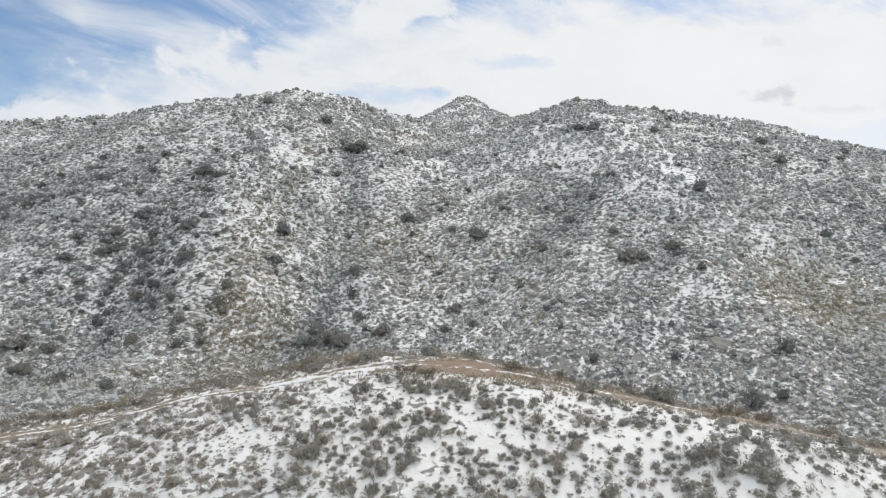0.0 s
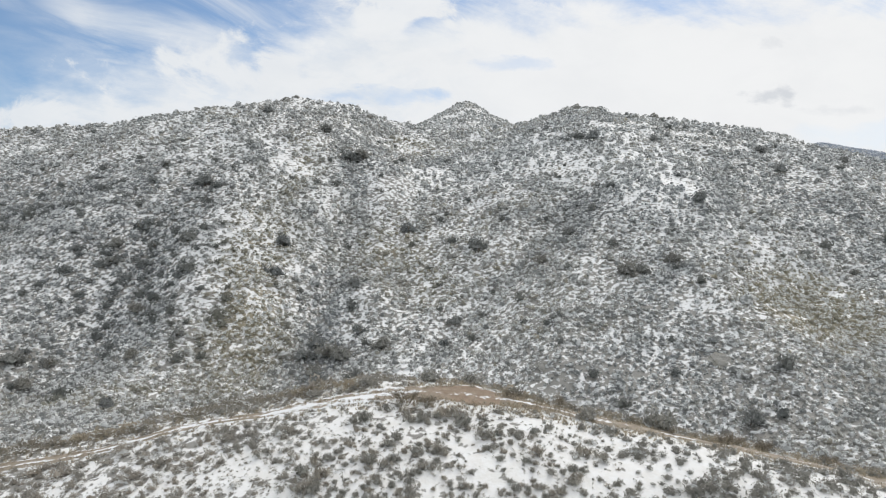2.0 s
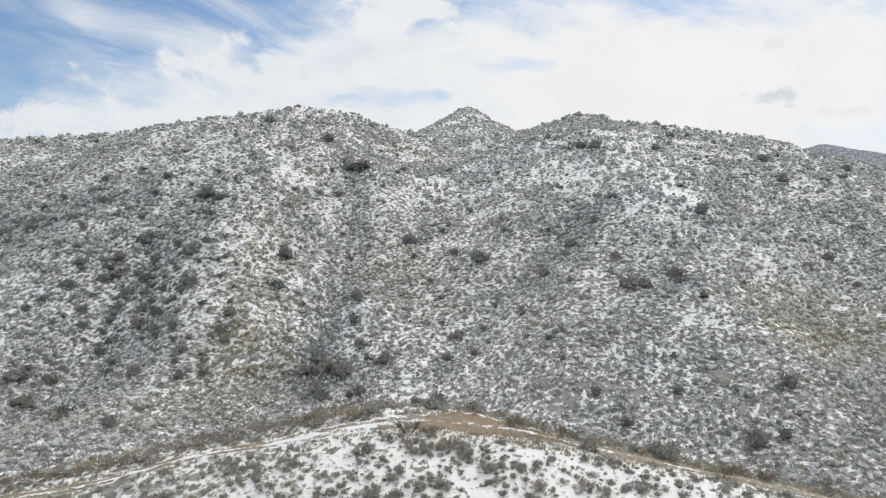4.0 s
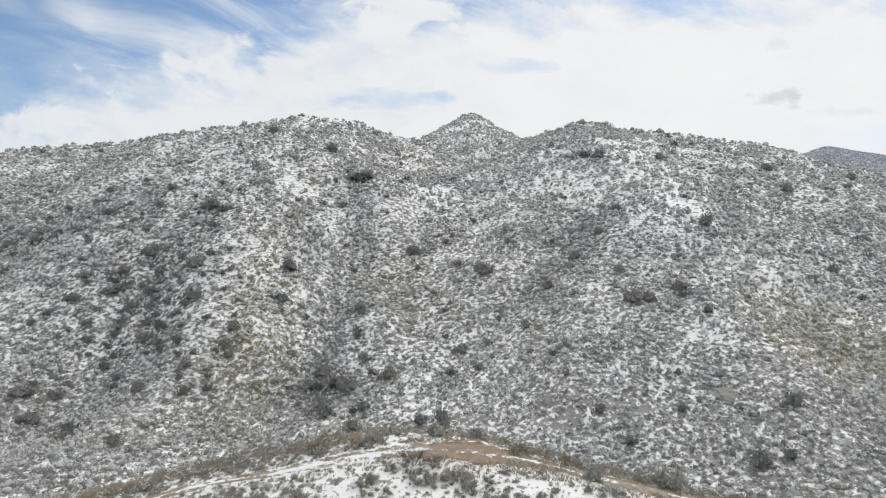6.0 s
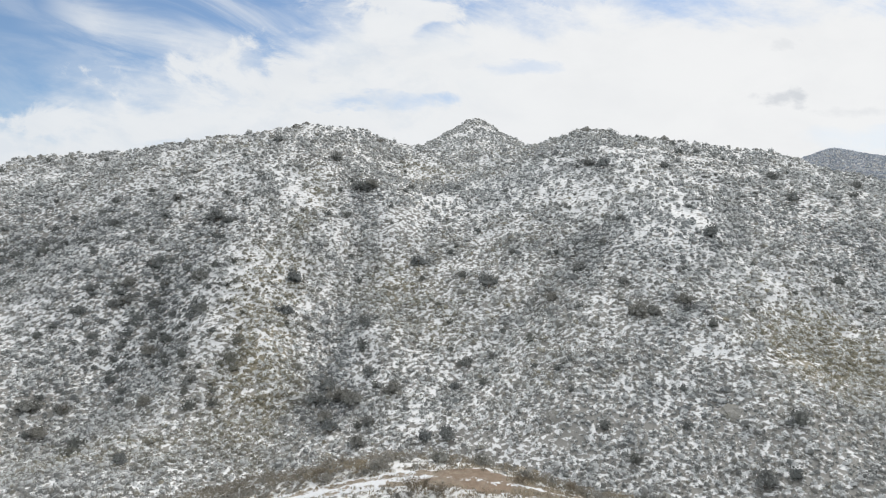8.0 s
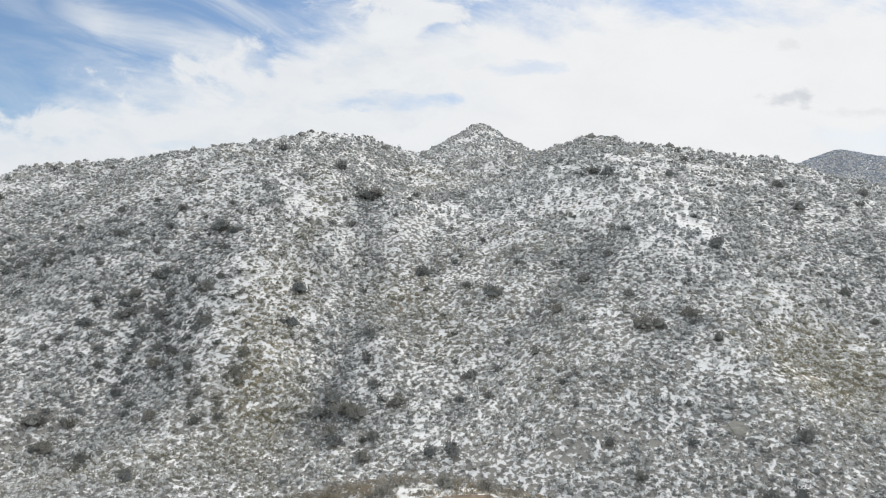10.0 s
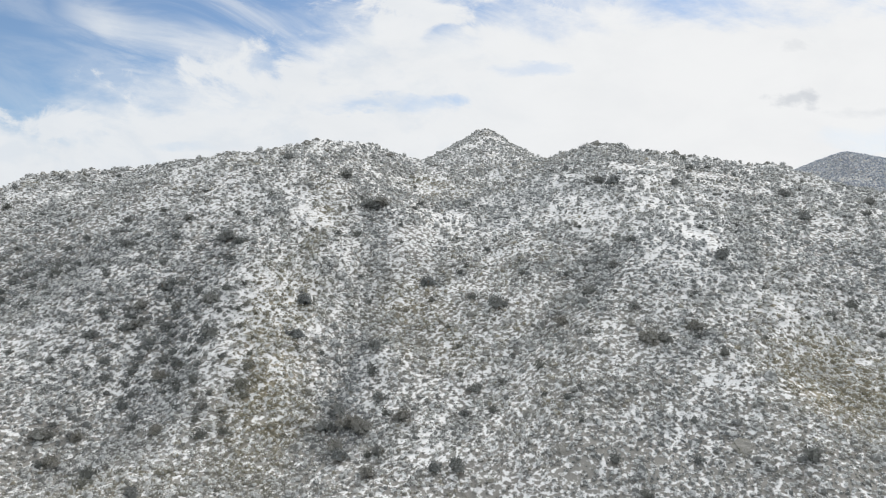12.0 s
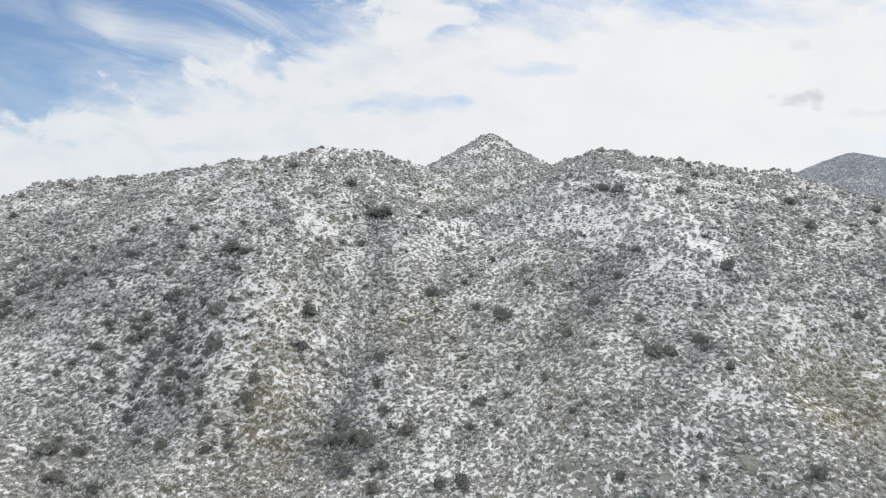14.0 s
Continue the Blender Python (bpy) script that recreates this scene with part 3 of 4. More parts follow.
def mounds(r, centre, radius, height):
    """Lumpy solid crowns: two uneven rings of seven and a top."""
    count, turn = len(radius), np.arange(7) * 2 * math.pi / 7
    body = np.empty((count, 15, 3))
    for k, (wide, low, high) in enumerate(((1.0, -0.1, 0.3), (0.72, 0.5, 0.95))):
        ring = wide * r.uniform(0.68, 1.25, (count, 7)) * radius[:, None]
        at = turn + 0.45 * k + r.uniform(-0.25, 0.25, (count, 7))
        body[:, 7 * k:7 * k + 7, 0], body[:, 7 * k:7 * k + 7, 1] = ring * np.cos(at), ring * np.sin(at)
        body[:, 7 * k:7 * k + 7, 2] = height[:, None] * r.uniform(low, high, (count, 7))
    body[:, 14] = r.normal(size=(count, 3)) * 0.2 * radius[:, None]
    body[:, 14, 2] += 0.95 * height
    body += centre[:, None, :]
    ids = [(i, (i + 1) % 7, 7 + i) for i in range(7)] + [((i + 1) % 7, 7 + (i + 1) % 7, 7 + i) for i in range(7)] + [(7 + i, 7 + (i + 1) % 7, 14) for i in range(7)]
    return body.reshape(-1, 3), (np.arange(count)[:, None, None] * 15 + np.array(ids)).reshape(-1, 3)


def brush(name, label, category, x, y, radius, height, tint, leaves, size, mat, seed, core=0.0, solid=0.0):
    """A spread of shrubs too many to count, as one object; core: tight inner twigs, solid: lumpy crowns, both as shares of the radius."""
    r = np.random.default_rng(seed)
    centre = np.stack([x, y, ground_z(x, y) - 0.05], 1)
    corners, faces = leaf_triangles(r, centre, radius, height, leaves, size)
    tint = np.clip(tint, 0, 1)
    tints = np.repeat(tint, leaves * 3)
    if core:
        dome, fan = inner_domes(r, centre, radius, height, core)
        faces = np.concatenate([faces, fan + len(corners)])
        corners = np.concatenate([corners, dome])
        tints = np.concatenate([tints, np.repeat(tint, 7)])
    if solid:
        body, fan = mounds(r, centre, radius * solid, height * solid)
        faces = np.concatenate([faces, fan + len(corners)])
        corners = np.concatenate([corners, body])
        tints = np.concatenate([tints, np.repeat(tint, 15)])
    me = mesh_from(name, corners, faces, mat, solid > 0)
    give(me, "tint", tints)
    give(me, "warm", fields(corners[:, 0], corners[:, 1], STRAW))
    give(me, "lean", fields(corners[:, 0], corners[:, 1], LEANS))
    return tagged(new(name, me), label, category, kind="stuff")


def jittered(r, x0, x1, y0, y1, cell):
    gx, gy = np.meshgrid(np.arange(x0, x1, cell), np.arange(y0, y1, cell))
    x = gx.ravel() + r.uniform(-0.5, 0.5, gx.size) * cell * 1.1
    y = gy.ravel() + r.uniform(-0.5, 0.5, gx.size) * cell * 1.1
    return x, y


def stick(bm, a, b, ra, rb):
    """A tapered three-sided twig from a to b."""
    a, b = Vector(a), Vector(b)
    side = (b - a).cross(Vector((0.3, 0.8, 0.5))).normalized()
    other = (b - a).cross(side).normalized()
    rings = []
    for at, rad in ((a, ra), (b, rb)):
        rings.append([bm.verts.new(at + (side * math.cos(k * 2.094) + other * math.sin(k * 2.094)) * rad) for k in range(3)])
    for k in range(3):
        bm.faces.new((rings[0][k], rings[0][(k + 1) % 3], rings[1][(k + 1) % 3], rings[1][k]))


def stem_mesh(name, seed, spread, tall, thick, mat, forks):
    """One stem that leans out along x and forks."""
    r = random.Random(seed)
    bm = bmesh.new()
    knee = (spread * 0.5, 0, tall * r.uniform(0.40, 0.55))
    stick(bm, (0.05 * spread, 0, -0.2), knee, thick, thick * 0.7)
    for _ in range(forks):
        b = r.uniform(-0.6, 0.6)
        reach = spread * r.uniform(0.75, 1.0)
        tip = (reach * math.cos(b), reach * math.sin(b), tall * r.uniform(0.65, 1.0))
        stick(bm, knee, tip, thick * 0.65, thick * 0.25)
    me = bpy.data.meshes.new(name)
    bm.to_mesh(me)
    bm.free()
    me.materials.append(mat)
    return me


def add_stems(name, meshes, count, parent, r):
    """Stems all round a plant, each an object of its own."""
    for k in range(count):
        ob = part(name, r.choice(meshes), parent)
        size = r.uniform(0.6, 1.0)
        ob.matrix_local = pose(0, 0, 0, 0, 0, k * 360 / count + r.uniform(-25, 25)) @ Matrix.Diagonal((size, size, r.uniform(0.8, 1.0), 1))


def foliage_mesh(name, seed, leaves, size, lumps, mat, tall=1.0, core=0.0):
    """A crown one metre in radius, of several overlapping lumps of leaves."""
    r = np.random.default_rng(seed)
    centre = np.zeros((lumps, 3))
    centre[:, :2] = r.normal(size=(lumps, 2)) * 0.36
    centre[0] = 0
    centre[:, 2] = r.uniform(0.0, 0.3, lumps) * tall
    radius, height = r.uniform(0.42, 0.72, lumps), r.uniform(0.55, 0.85, lumps) * tall
    corners, faces = leaf_triangles(r, centre, radius, height, leaves // lumps, size)
    if core:
        dome, fan = inner_domes(r, centre, radius, height, core)
        faces = np.concatenate([faces, fan + len(corners)])
        corners = np.concatenate([corners, dome])
    return mesh_from(name, corners, faces, mat)


# ---- the dirt track over the knoll ----
TRACK = np.array([  # x, distance ahead, half width, snow left on it, bare pad
    (-64, 62.2, 1.2, 0.06, 0), (-47, 66.2, 1.2, 0.08, 0), (-31, 69.8, 1.2, 0.14, 0), (-18, 71.8, 1.3, 0.28, 0), (-8, 73.0, 1.4, 0.36, 0), (-3, 73.6, 1.8, 0.12, 0.6),
    (2.6, 73.8, 2.9, -0.30, 1), (6.5, 73.0, 2.4, -0.05, 0.7), (11, 72.2, 1.7, 0.04, 0.1), (18, 70.2, 1.7, -0.05, 0.1), (27, 68.2, 1.7, -0.10, 0), (36, 67.0, 1.7, -0.06, 0), (50, 64.8, 1.7, 0.0, 0), (66, 61, 1.7, 0.05, 0)])


def build_track():
    t = np.linspace(0, len(TRACK) - 1, 220)
    k = np.arange(len(TRACK))
    rows = np.stack([sum(np.interp(t + o, k, TRACK[:, c]) for o in (-0.5, -0.25, 0, 0.25, 0.5)) / 5 for c in range(5)], 1)
    way = np.gradient(rows[:, :2], axis=0)
    way /= np.linalg.norm(way, axis=1, keepdims=True)
    across = np.linspace(-1, 1, 13)
    ragged = 1 + 0.16 * fbm(rows[:, 0], rows[:, 1], 3.0, 3, 31)
    reach = rows[:, 2] * ragged
    x = rows[:, :1] - way[:, 1:] * across * reach[:, None]
    y = rows[:, 1:2] + way[:, :1] * across * reach[:, None]
    rut = -0.05 * np.exp(-((np.abs(across) - 0.48) / 0.16) ** 2)
    edge = -0.22 * np.clip((np.abs(across) - 0.8) / 0.2, 0, 1) ** 2
    z = ground_z(x, y) + 0.09 + rut + edge + 0.03 * fbm(x, y, 1.2, 2, 33)
    n, m = x.shape
    idx = np.arange(n * m).reshape(n, m)
    faces = np.stack([idx[:-1, :-1], idx[1:, :-1], idx[1:, 1:], idx[:-1, 1:]], -1).reshape(-1, 4)
    me = mesh_from("road", np.stack([x, y, z], -1).reshape(-1, 3), faces, M_TRACK, True)
    give(me, "across", np.broadcast_to(across, (n, m)))
    give(me, "snow", np.broadcast_to(rows[:, 3:4], (n, m)))
    give(me, "pad", np.broadcast_to(rows[:, 4:5], (n, m)))
    tagged(new("road", me), "rutted tan dirt track with snow along its crown", "dirt track", kind="structure")


build_track()


def off_track(x, y):
    """Metres from the middle of the track, less its half width."""
    return np.abs(y - np.interp(x, TRACK[:, 0], TRACK[:, 1])) - np.interp(x, TRACK[:, 0], TRACK[:, 2])


# ---- large scrub oaks that stand out on the slope: x, distance ahead, radius ----
OAKS_LEFT = ((-87.7, 176.7, 2.1), (-84.1, 184.1, 2.1), (-78.4, 180, 2), (-78.5, 174, 2.1), (-86.1, 172.1, 2.2), (-94.8, 173, 1.8), (-73.3, 158.3, 2.2), (-68, 177, 2.1),
        (-105.9, 190.4, 1.6), (-45.2, 187.1, 2.6), (-44.2, 173.5, 2.1), (-88.8, 137.2, 2.4), (-83.7, 140.7, 1.7), (-65.3, 139, 1.7), (-58.5, 114.9, 1.6), (-84.3, 132.9, 1.8),
        (-58.1, 144.7, 1.7), (-88.3, 211.3, 2.2), (-103.9, 202.5, 2.1), (-44.7, 252.5, 2.6), (-33.2, 239.5, 3.7), (-29.3, 241.4, 2.9), (-66.1, 251.4, 2.2), (-72.2, 201.7, 2.8),
        (-66.3, 165.4, 1.7))
OAKS_GULLY = ((-30, 157.2, 2.7), (-25.6, 151.3, 2.6), (-22.6, 148.2, 2.3), (-31.1, 149.7, 2.3), (-20.1, 158.9, 1.9), (-13.6, 150.2, 2.1), (-28.4, 142.5, 2.2), (-25.6, 137.1, 2.1),
        (-17.6, 139.3, 1.7), (-23.6, 175.2, 2.1), (10.1, 188.8, 3.3), (3.1, 161.7, 1.9), (9.5, 162.7, 1.3), (-11, 207, 2.5), (0.3, 153.6, 1.3), (-5.9, 130.5, 1.6),
        (-1.5, 130.2, 2), (-18.8, 131, 1.8))
OAKS_RIGHT = ((35.1, 186.6, 2.4), (44.5, 159.6, 2.3), (47.6, 158.7, 1.9), (55.9, 160.6, 2.1), (74.4, 190.9, 2.5), (51.2, 201.5, 1.9), (43.7, 191.4, 1.8), (26.2, 178.1, 2.1),
        (52.1, 256.5, 2.6), (56.3, 247.8, 2.6), (80.5, 253.2, 2), (118.4, 231, 2.4), (158.6, 262, 2.7), (44.4, 172.3, 1.5), (96.9, 177.6, 1.5), (49.2, 106.1, 2),
        (120.3, 251.2, 2.2), (25.3, 146.9, 1.1))


def build_oaks():
    r = random.Random(11)
    crowns = [foliage_mesh("crown", 100 + k, 620, 0.13, 9, M_OAK, 1.2, 0.85) for k in range(5)]
    trunks = [stem_mesh("trunk", 120 + k, 0.6, 0.9, 0.06, M_WOOD, 4) for k in range(3)]
    for table, label in ((OAKS_LEFT, "dark grey-green scrub oak on a snowy slope"), (OAKS_GULLY, "dark scrub oak in a snow-streaked gully"), (OAKS_RIGHT, "dark rounded scrub oak among snow patches")):
        for x, y, radius in table:
            oak = tagged(new("scrub_oak"), label, "bush", "scrub oaks on the hillside")
            oak.matrix_world = pose(x, y, float(ground_z(x, y)) - 0.15, 0, 0, r.uniform(0, 360)) @ Matrix.Diagonal((radius, radius * r.uniform(0.85, 1.1), radius * r.uniform(1.0, 1.4), 1))
            part("crown", r.choice(crowns), oak)
            add_stems("trunk", trunks, 3, oak, r)


build_oaks()

# ---- single bushes along the track: x, distance ahead, radius, height, leafy or bare ----
TRACK_BUSHES = ((-3.9, 71.0, 2.2, 2.0, 0), (-1.6, 70.6, 1.5, 1.3, 0), (12.9, 72.9, 0.7, 1.7, 0), (23.2, 71.3, 1.5, 2.2, 1), (28.6, 67.4, 1.3, 2.0, 0), (7.4, 73.6, 0.9, 1.3, 0), (-15.4, 75.4, 1.1, 1.5, 0),
                (-9.0, 76.0, 0.9, 1.1, 1), (15.2, 70.2, 1.0, 1.3, 1), (31, 70.2, 1.5, 1.5, 0), (34, 70.0, 1.4, 1.6, 0), (-2.0, 78.5, 1.3, 1.5, 1), (3.0, 78.6, 1.2, 1.4, 1), (-14.5, 79.0, 1.4, 1.8, 1), (40.5, 69.4, 1.3, 1.6, 0))


def build_track_bushes():
    r = random.Random(5)
    bare = [stem_mesh("branch", 200 + k, 0.9, 1.0, 0.012, M_TWIG, 9) for k in range(4)]
    buds = [foliage_mesh("dry_foliage", 210 + k, 1300, 0.042, 8, M_TWIG) for k in range(3)]
    stems = [stem_mesh("stem", 220 + k, 0.7, 0.8, 0.03, M_WOOD, 3) for k in range(3)]
    crowns = [foliage_mesh("foliage", 230 + k, 480, 0.15, 7, M_SHRUB, 1.0, 0.7) for k in range(3)]
    for x, y, radius, tall, leafy in TRACK_BUSHES:
        if leafy:
            bush = tagged(new("green_bush"), "dense olive bush on the edge of a dirt track", "bush", "bushes along the track")
            part("foliage", r.choice(crowns), bush), add_stems("stem", stems, 5, bush, r)
        else:
            bush = tagged(new("bare_bush"), "bare brown twiggy bush beside a dirt track", "bush", "bushes along the track")
            part("dry_foliage", r.choice(buds), bush), add_stems("branch", bare, 20, bush, r)
        bush.matrix_world = pose(x, y, float(ground_z(x, y)) - 0.08, 0, 0, r.uniform(0, 360)) @ Matrix.Diagonal((radius, radius, tall, 1))


build_track_bushes()


# ---- low shrubs on the knoll: those on its near face one by one, the rest as a spread ----
def build_knoll_shrubs():
    r = np.random.default_rng(21)
    x, y = jittered(r, -66, 66, 46, 88, 0.86)
    seen = np.abs(x) < 0.70 * y + 5
    x, y = x[seen], y[seen]
    s = along(x, KNOLL, 1, 5) - y
    clump = fbm(x, y, 2.8, 3, 41)
    keep = (r.random(len(x)) < np.clip(0.67 + 0.36 * clump - 0.25 * np.exp(-((x + 9) / 6) ** 2 - ((y - 70) / 6) ** 2) + 0.2 * np.exp(-((x + 24) / 12) ** 2 - ((y - 53) / 8) ** 2) - 0.12 * np.exp(-((x - 31) / 7) ** 2 - ((y - 55) / 7) ** 2), 0.05, 0.95)) & (off_track(x, y) > np.where(x < -6, -0.1, 0.3)) & (s > -9)
    x, y, clump = x[keep], y[keep], clump[keep]
    radius = np.clip(r.lognormal(-0.98, 0.38, len(x)) * (1 + 0.25 * clump) * (0.94 + 0.08 * np.clip(x / 20, -1, 1)), 0.16, 0.95)
    height = radius * r.uniform(0.95, 1.35, len(x))
    tint = 0.42 + 0.30 * fbm(x, y, 9, 2, 43) + r.normal(size=len(x)) * 0.16 - 0.28 * np.clip(x / 30, -1, 1)
    near = np.hypot(x * 0.8, (y - 60) * 1.2) + r.uniform(0, 2, len(x)) - radius * 6
    single = np.zeros(len(x), bool)
    single[np.argsort(near)[:300]] = True
    foliage = [foliage_mesh("foliage", 300 + k, 640, 0.085, 8, M_SHRUB, 1.0, 0.5) for k in range(12)]
    stems = [stem_mesh("stem", 330 + k, 0.8, 0.8, 0.03, M_WOOD, 3) for k in range(4)]
    pick = random.Random(3)
    for i in np.flatnonzero(single):
        size = "small" if radius[i] < 0.4 else "rounded" if radius[i] < 0.7 else "wide"
        shrub = tagged(new("low_shrub"), size + " grey-green shrub standing in snow on the knoll", "shrub", "low shrubs on the knoll")
        wide = 1.08 * radius[i]
        shrub.matrix_world = pose(x[i], y[i], float(ground_z(x[i], y[i])) - 0.05, 0, 0, pick.uniform(0, 360)) @ Matrix.Diagonal((wide, wide * pick.uniform(0.8, 1.2), 1.15 * height[i], 1))
        part("foliage", pick.choice(foliage), shrub)
        add_stems("stem", stems, 4, shrub, pick)
    rest = ~single
    brush("knoll_brush", "low grey and brown shrubs scattered through snow", "shrubs", x[rest], y[rest], radius[rest], height[rest], tint[rest], 140, 0.115, M_KNOLL, 22, 0.7)
    # seedlings and twigs that prick through the snow
    x, y = jittered(r, -60, 60, 44, 80, 0.62)
    keep = (r.random(len(x)) < np.clip(0.52 + 0.5 * fbm(x, y, 4, 3, 45) - 0.32 * np.clip(x / 25, -1, 1), 0.03, 0.95)) & (off_track(x, y) > 0.1) & (along(x, KNOLL, 1, 5) - y > -3)
    x, y = x[keep], y[keep]
    radius = r.uniform(0.10, 0.24, len(x))
    brush("sprigs", "small twigs and sprigs pricking through the snow", "sprigs", x, y, radius, radius * 1.3, r.uniform(0.2, 0.9, len(x)), 22, 0.28, M_KNOLL, 23)


build_knoll_shrubs()


# ---- brown brush behind the crest of the knoll and straw-coloured grass along the track ----
def build_dry_brush():
    r = np.random.default_rng(31)
    x, y = jittered(r, -75, 62, 60, 90, 0.75)
    s = along(x, KNOLL, 1, 5) - y
    left = (x < -10) & (s > -9) & (s < 1.2 + 0.8 * value_noise(x, y, 5, 51)) & (off_track(x, y) > 0.05)
    right = (x > -10) & (s > -9) & (s < np.where(x > 7, 1.0, -2.0)) & (off_track(x, y) > 0.15) & (r.random(len(x)) < np.where(x > 7, 0.6, 0.3))
    keep = (left & (r.random(len(x)) < 0.7)) | right
    x, y = x[keep], y[keep]
    radius = r.uniform(0.3, 0.7, len(x))
    height = radius * r.uniform(0.9, 1.7, len(x))
    tint = 0.35 + 0.4 * fbm(x, y, 7, 2, 53) + r.normal(size=len(x)) * 0.15
    brush("dry_brush", "brown leafless brush along the crest of the knoll", "brush", x, y, radius, height, tint, 90, 0.17, M_DRY, 32)
    # grass
    x, y = jittered(r, -62, 62, 58, 82, 0.33)
    d = off_track(x, y)
    keep = (d > np.where(np.abs(x - 10) < 4, -1.6, -0.9)) & (d < 2.2) & (r.random(len(x)) < np.where(x > -4, np.where(np.abs(x - 10) < 4, 0.95, 0.55), 0.28) * np.clip(1.2 - d / 2, 0.1, 1))
    x, y = x[keep], y[keep]
    n, blades = len(x), 9
    foot = np.stack([x, y, ground_z(x, y)], 1)[:, None, :] + r.normal(size=(n, blades, 3)) * (0.10, 0.10, 0)
    tip = foot + r.normal(size=(n, blades, 3)) * (0.13, 0.13, 0.05) + (0, 0, 0.30)
    side = r.normal(size=(n, blades, 3)) * (0.03, 0.03, 0)
    corners = np.stack([foot - side, foot + side, tip], 2).reshape(-1, 3)
    me = mesh_from("dry_grass", corners, np.arange(len(corners)).reshape(-1, 3), M_DRY)
    give(me, "tint", np.repeat(np.clip(0.75 + 0.3 * r.normal(size=n), 0, 1), blades * 3))
    tagged(new("dry_grass", me), "straw-coloured dead grass tufts along the track", "grass", kind="stuff")


build_dry_brush()


# ---- chaparral on the hillside ----
def build_hillside():
    r = np.random.default_rng(51)
    x, y = jittered(r, -238, 262, 160, 362, 1.22)
    near_x, near_y = jittered(r, -132, 132, 84, 160, 0.82)
    x, y = np.concatenate([x, near_x]), np.concatenate([y, near_y])
    s = along(x, RIDGE, 1, 14) - y
    view = (np.abs(x) < 0.74 * y + 12) & (s > np.where(x > 95, -75, np.where(x < -70, -80, -12))) & (along(x, KNOLL, 1, 5) - y < -9)
    x, y = x[view], y[view]
    thick, fieldy = fields(x, y, THICKETS) + draws(x, y), fields(x, y, SNOWFIELDS)
    z = ground_z(x, y)
    clump = fbm(x, y, 11.0, 4, 61)
    # rows along the contours, as on old stock paths, and rows that climb to the right
    level = value_noise(x * 0.35 + y * 0.08, z * 1.25, 2.0, 63) + 0.6 * value_noise(x * 0.22, z, 4.5, 64)
    climb = value_noise(x * 0.35, (z - 0.5 * x) * 1.1, 2.0, 66) + 0.6 * value_noise(x * 0.2, z - 0.5 * x, 4.5, 68)
    band = np.where(fields(x, y, LEANS) > 0.5, climb, level)
    density = 0.72 - 0.17 * np.clip((y - 185) / 60, 0, 1) + 0.13 * np.clip((155 - y) / 20, 0, 1) + 0.9 * thick - 0.95 * fieldy + 0.20 * clump + 0.15 * band + 0.10 * fbm(x, y, 45, 2, 67)
    keep = r.random(len(x)) < np.clip(density, 0.08, 0.98)
    x, y, clump, thick = x[keep], y[keep], clump[keep], thick[keep]
    radius = np.clip(r.lognormal(-0.68, 0.38, len(x)) * (1 + 0.15 * clump + np.where(y < 160, 0.3, 0.6) * thick) * (0.70 + 0.42 * np.clip((y - 130) / 75, 0, 1)), 0.24, 1.7)
    height = radius * r.uniform(1.0, 1.65, len(x))
    tint = 0.38 + 0.24 * fbm(x, y, 34, 3, 65) + r.normal(size=len(x)) * 0.20 - 0.5 * thick - 0.5 * np.clip(radius - 0.8, 0, 1) + 0.6 * fields(x, y, STRAW)
    low = radius < 0.85
    tall = ~low
    foot = low & (y < 160)
    low = low & ~foot
    brush("chaparral", "grey-green chaparral dusted with snow on the hillside", "shrubs", x[low], y[low], radius[low], height[low], tint[low], 12, 0.26, M_BRUSH, 52, 0, 1.0)
    brush("foot_chaparral", "small ragged chaparral in snow at the foot of the hill", "shrubs", x[foot], y[foot], radius[foot], height[foot], tint[foot], 24, 0.23, M_BRUSH, 58, 0, 0.82)
    brush("tall_chaparral", "taller grey-green shrubs dusted with snow", "shrubs", x[tall], y[tall], radius[tall], height[tall], tint[tall], 46, 0.18, M_BRUSH, 55, 0, 0.9)
    # dark evergreen clumps, thickest on the slope above the left hollow
    x, y = jittered(r, -200, 230, 105, 300, 2.5)
    near = np.exp(-((x + 80) / 17) ** 2 - ((y - 174) / 22) ** 2) + 0.35 * np.exp(-((x + 62) / 14) ** 2 - ((y - 150) / 12) ** 2) + 0.5 * np.exp(-((x + 145) / 24) ** 2 - ((y - 195) / 18) ** 2)
    keep = (r.random(len(x)) < 0.016 + 0.62 * near) & (np.abs(x) < 0.74 * y + 12) & (along(x, RIDGE, 1, 14) - y > 4)
    x, y = x[keep], y[keep]
    radius = np.clip(r.lognormal(0.05, 0.3, len(x)), 0.55, 1.9)
    brush("evergreen_thicket", "dark rounded evergreen clumps among the paler chaparral", "shrubs", x, y, radius, radius * r.uniform(1.2, 1.6, len(x)), r.uniform(0, 0.6, len(x)), 120, 0.17, M_THICKET, 57, 0.8)
    # the cone behind the saddle and the knobs beside it
    x, y = jittered(r, -75, 120, 332, 472, 1.8)
    keep = (r.random(len(x)) < 0.60 + 0.3 * fbm(x, y, 9, 2, 71)) & (np.hypot(x - 16, (y - 457) * 0.75) < 95)
    x, y = x[keep], y[keep]
    radius = np.clip(r.lognormal(-0.35, 0.3, len(x)), 0.4, 1.5)
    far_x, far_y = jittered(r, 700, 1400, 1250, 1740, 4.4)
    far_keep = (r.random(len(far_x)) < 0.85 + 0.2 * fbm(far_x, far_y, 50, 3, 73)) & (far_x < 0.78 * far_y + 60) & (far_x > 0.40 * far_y)
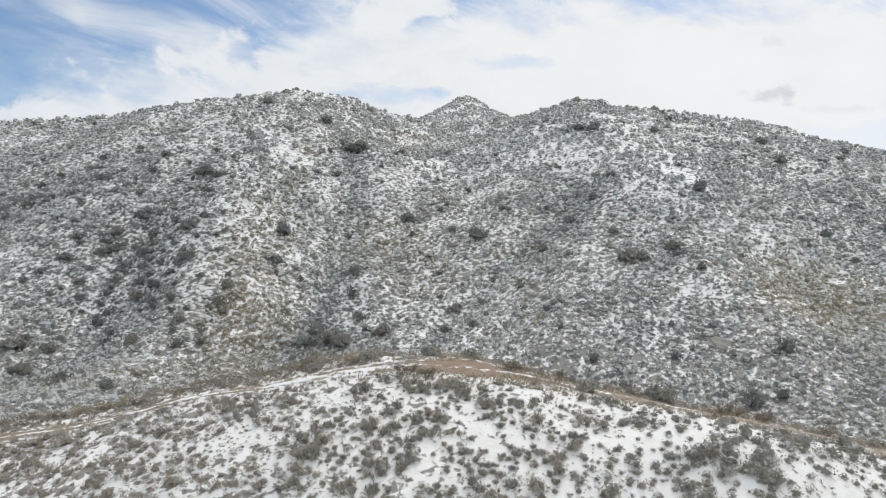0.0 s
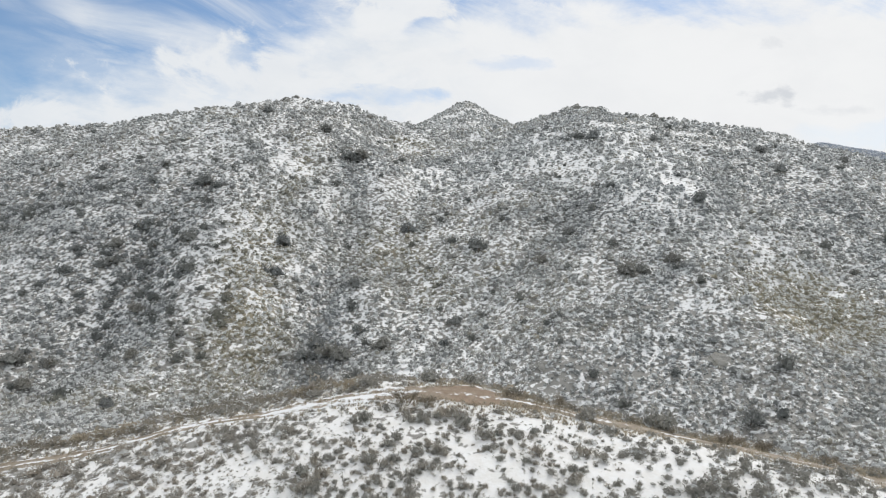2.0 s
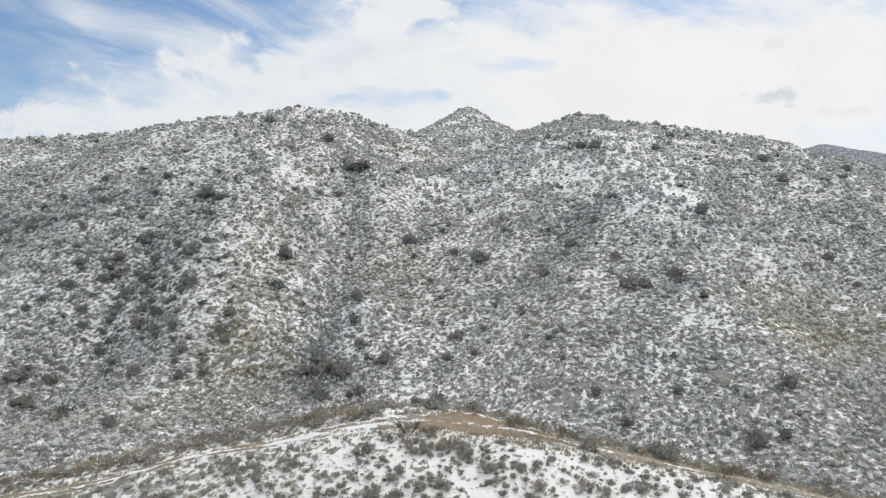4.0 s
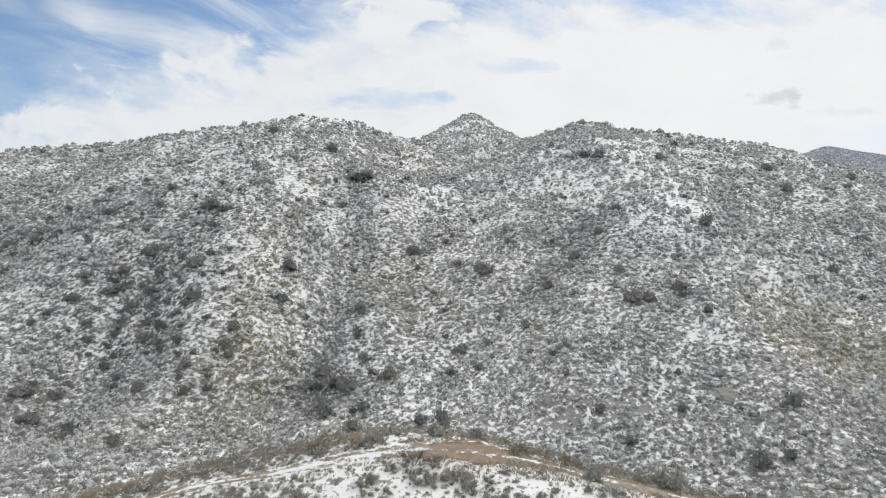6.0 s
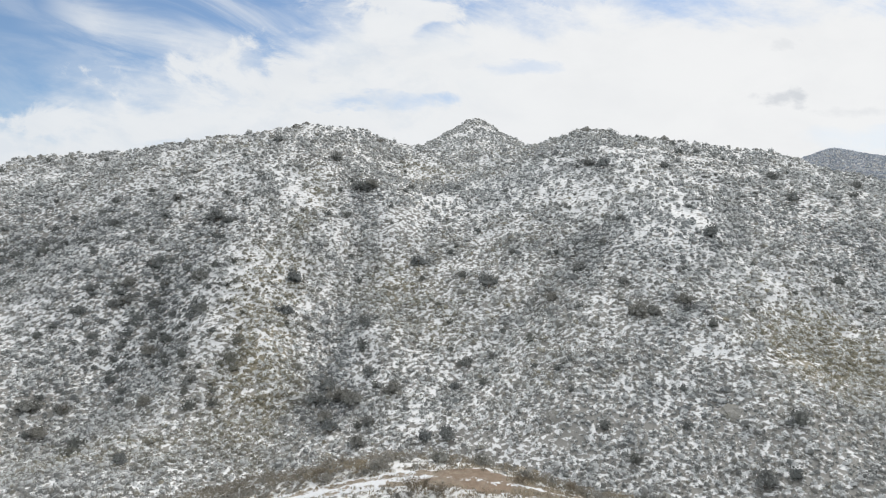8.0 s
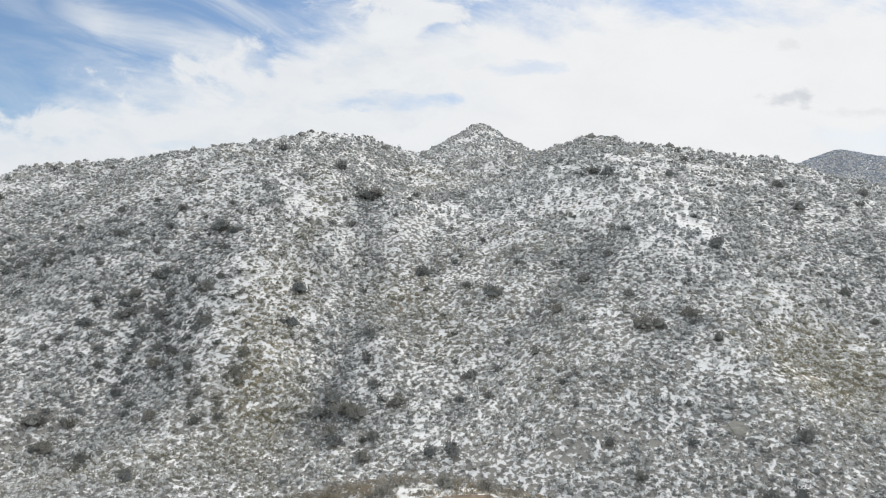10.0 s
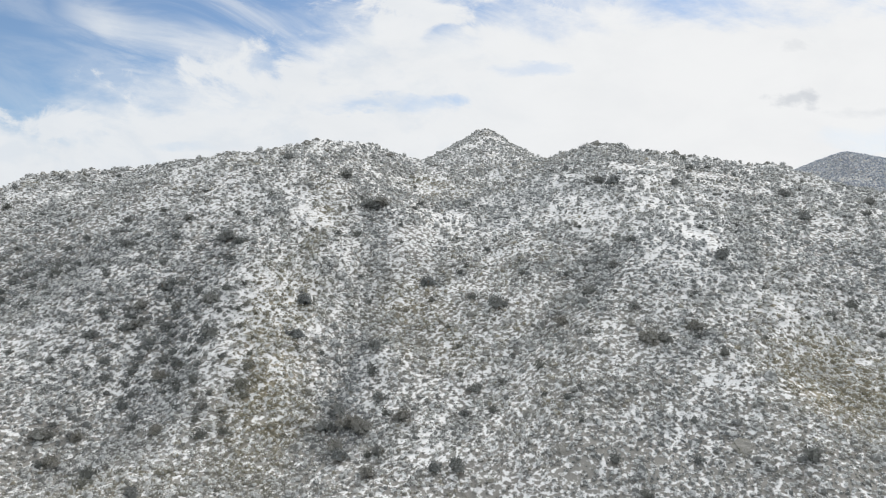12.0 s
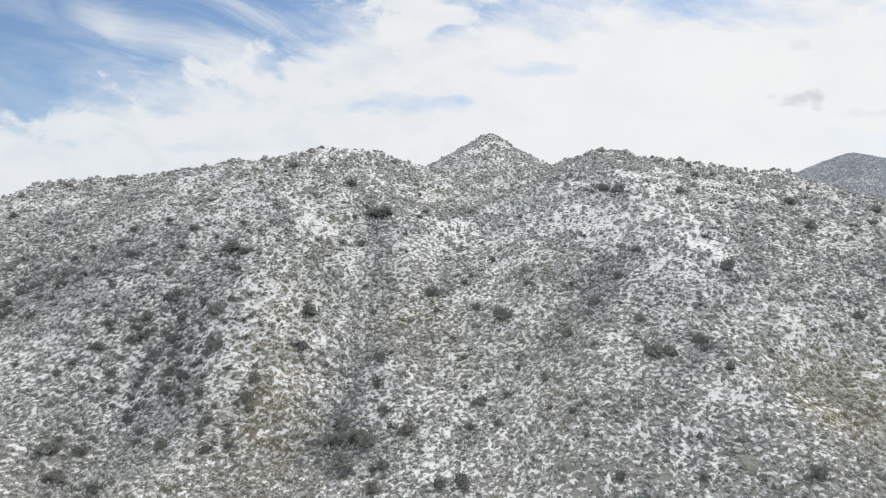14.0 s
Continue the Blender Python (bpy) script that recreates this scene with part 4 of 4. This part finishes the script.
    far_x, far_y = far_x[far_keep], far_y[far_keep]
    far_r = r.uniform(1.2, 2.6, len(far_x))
    brush("far_woods", "snowy woods on a distant mountain, tinted blue-grey for haze", "woods", far_x, far_y, far_r, far_r * 1.2, r.uniform(0, 1, len(far_x)), 9, 0.5, M_FAR_HAZED, 54)
    brush("summit_brush", "sparse snowy brush on the cone-shaped summit", "shrubs", x, y, radius, radius * 1.4, r.uniform(0.1, 0.6, len(x)), 14, 0.24, M_BRUSH, 53, 0, 1.0)


build_hillside()


# ---- stones ----
def stone_mesh(name, seed, flat, mat):
    bm = bmesh.new()
    bmesh.ops.create_icosphere(bm, subdivisions=3, radius=1)
    for v in bm.verts:
        n = v.co.copy()
        lump = noise.noise(n * 1.3 + Vector((seed, 0, 0))) * 0.45 + noise.noise(n * 3.1 + Vector((0, seed, 0))) * 0.2
        v.co = n * (1 + lump)
        v.co.x = round(v.co.x * 2.4) / 2.4 * 0.4 + v.co.x * 0.6
        v.co.z = (round(v.co.z * 2.0) / 2.0 * 0.4 + v.co.z * 0.6) * flat
    me = bpy.data.meshes.new(name)
    bm.to_mesh(me)
    bm.free()
    me.materials.append(mat)
    return me


def build_stones():
    r = random.Random(17)
    stones = [stone_mesh("boulder", 3.7 * k, 0.8, M_ROCK) for k in range(5)]
    for cx, cy, spread, count in ((-62, 276, 6, 7), (-44, 312, 7, 6), (16, 455, 4, 6), (64, 314, 9, 7), (98, 302, 5, 5), (-112, 329, 4, 5), (-79, 257, 5, 3), (153, 334, 5, 4)):
        for _ in range(count):
            x, y, size = cx + r.gauss(0, spread), cy + r.gauss(0, 2.0), r.uniform(0.7, 1.6)
            stone = tagged(new("boulder", r.choice(stones)), "weathered grey boulder with snow on the ridge", "boulder", "boulders on the ridge")
            stone.matrix_world = pose(x, y, float(ground_z(x, y)) + 0.25 * size, r.uniform(-15, 15), r.uniform(-15, 15), r.uniform(0, 360)) @ Matrix.Diagonal((size, size * r.uniform(0.7, 1.1), size * r.uniform(0.7, 1.1), 1))
    slab = stone_mesh("rock_slab", 41.3, 0.16, M_SLAB)
    for x, y, size, tilt in ((52.8, 124.6, 2.6, 34), (20.0, 130.5, 1.6, 40)):
        ob = tagged(new("rock_slab", slab), "bare grey-green rock slab tilted on the slope", "rock", "rock slabs")
        ob.matrix_world = pose(x, y, float(ground_z(x, y)) + 0.12, tilt, 0, 10) @ Matrix.Diagonal((size, size * 0.8, size, 1))


build_stones()
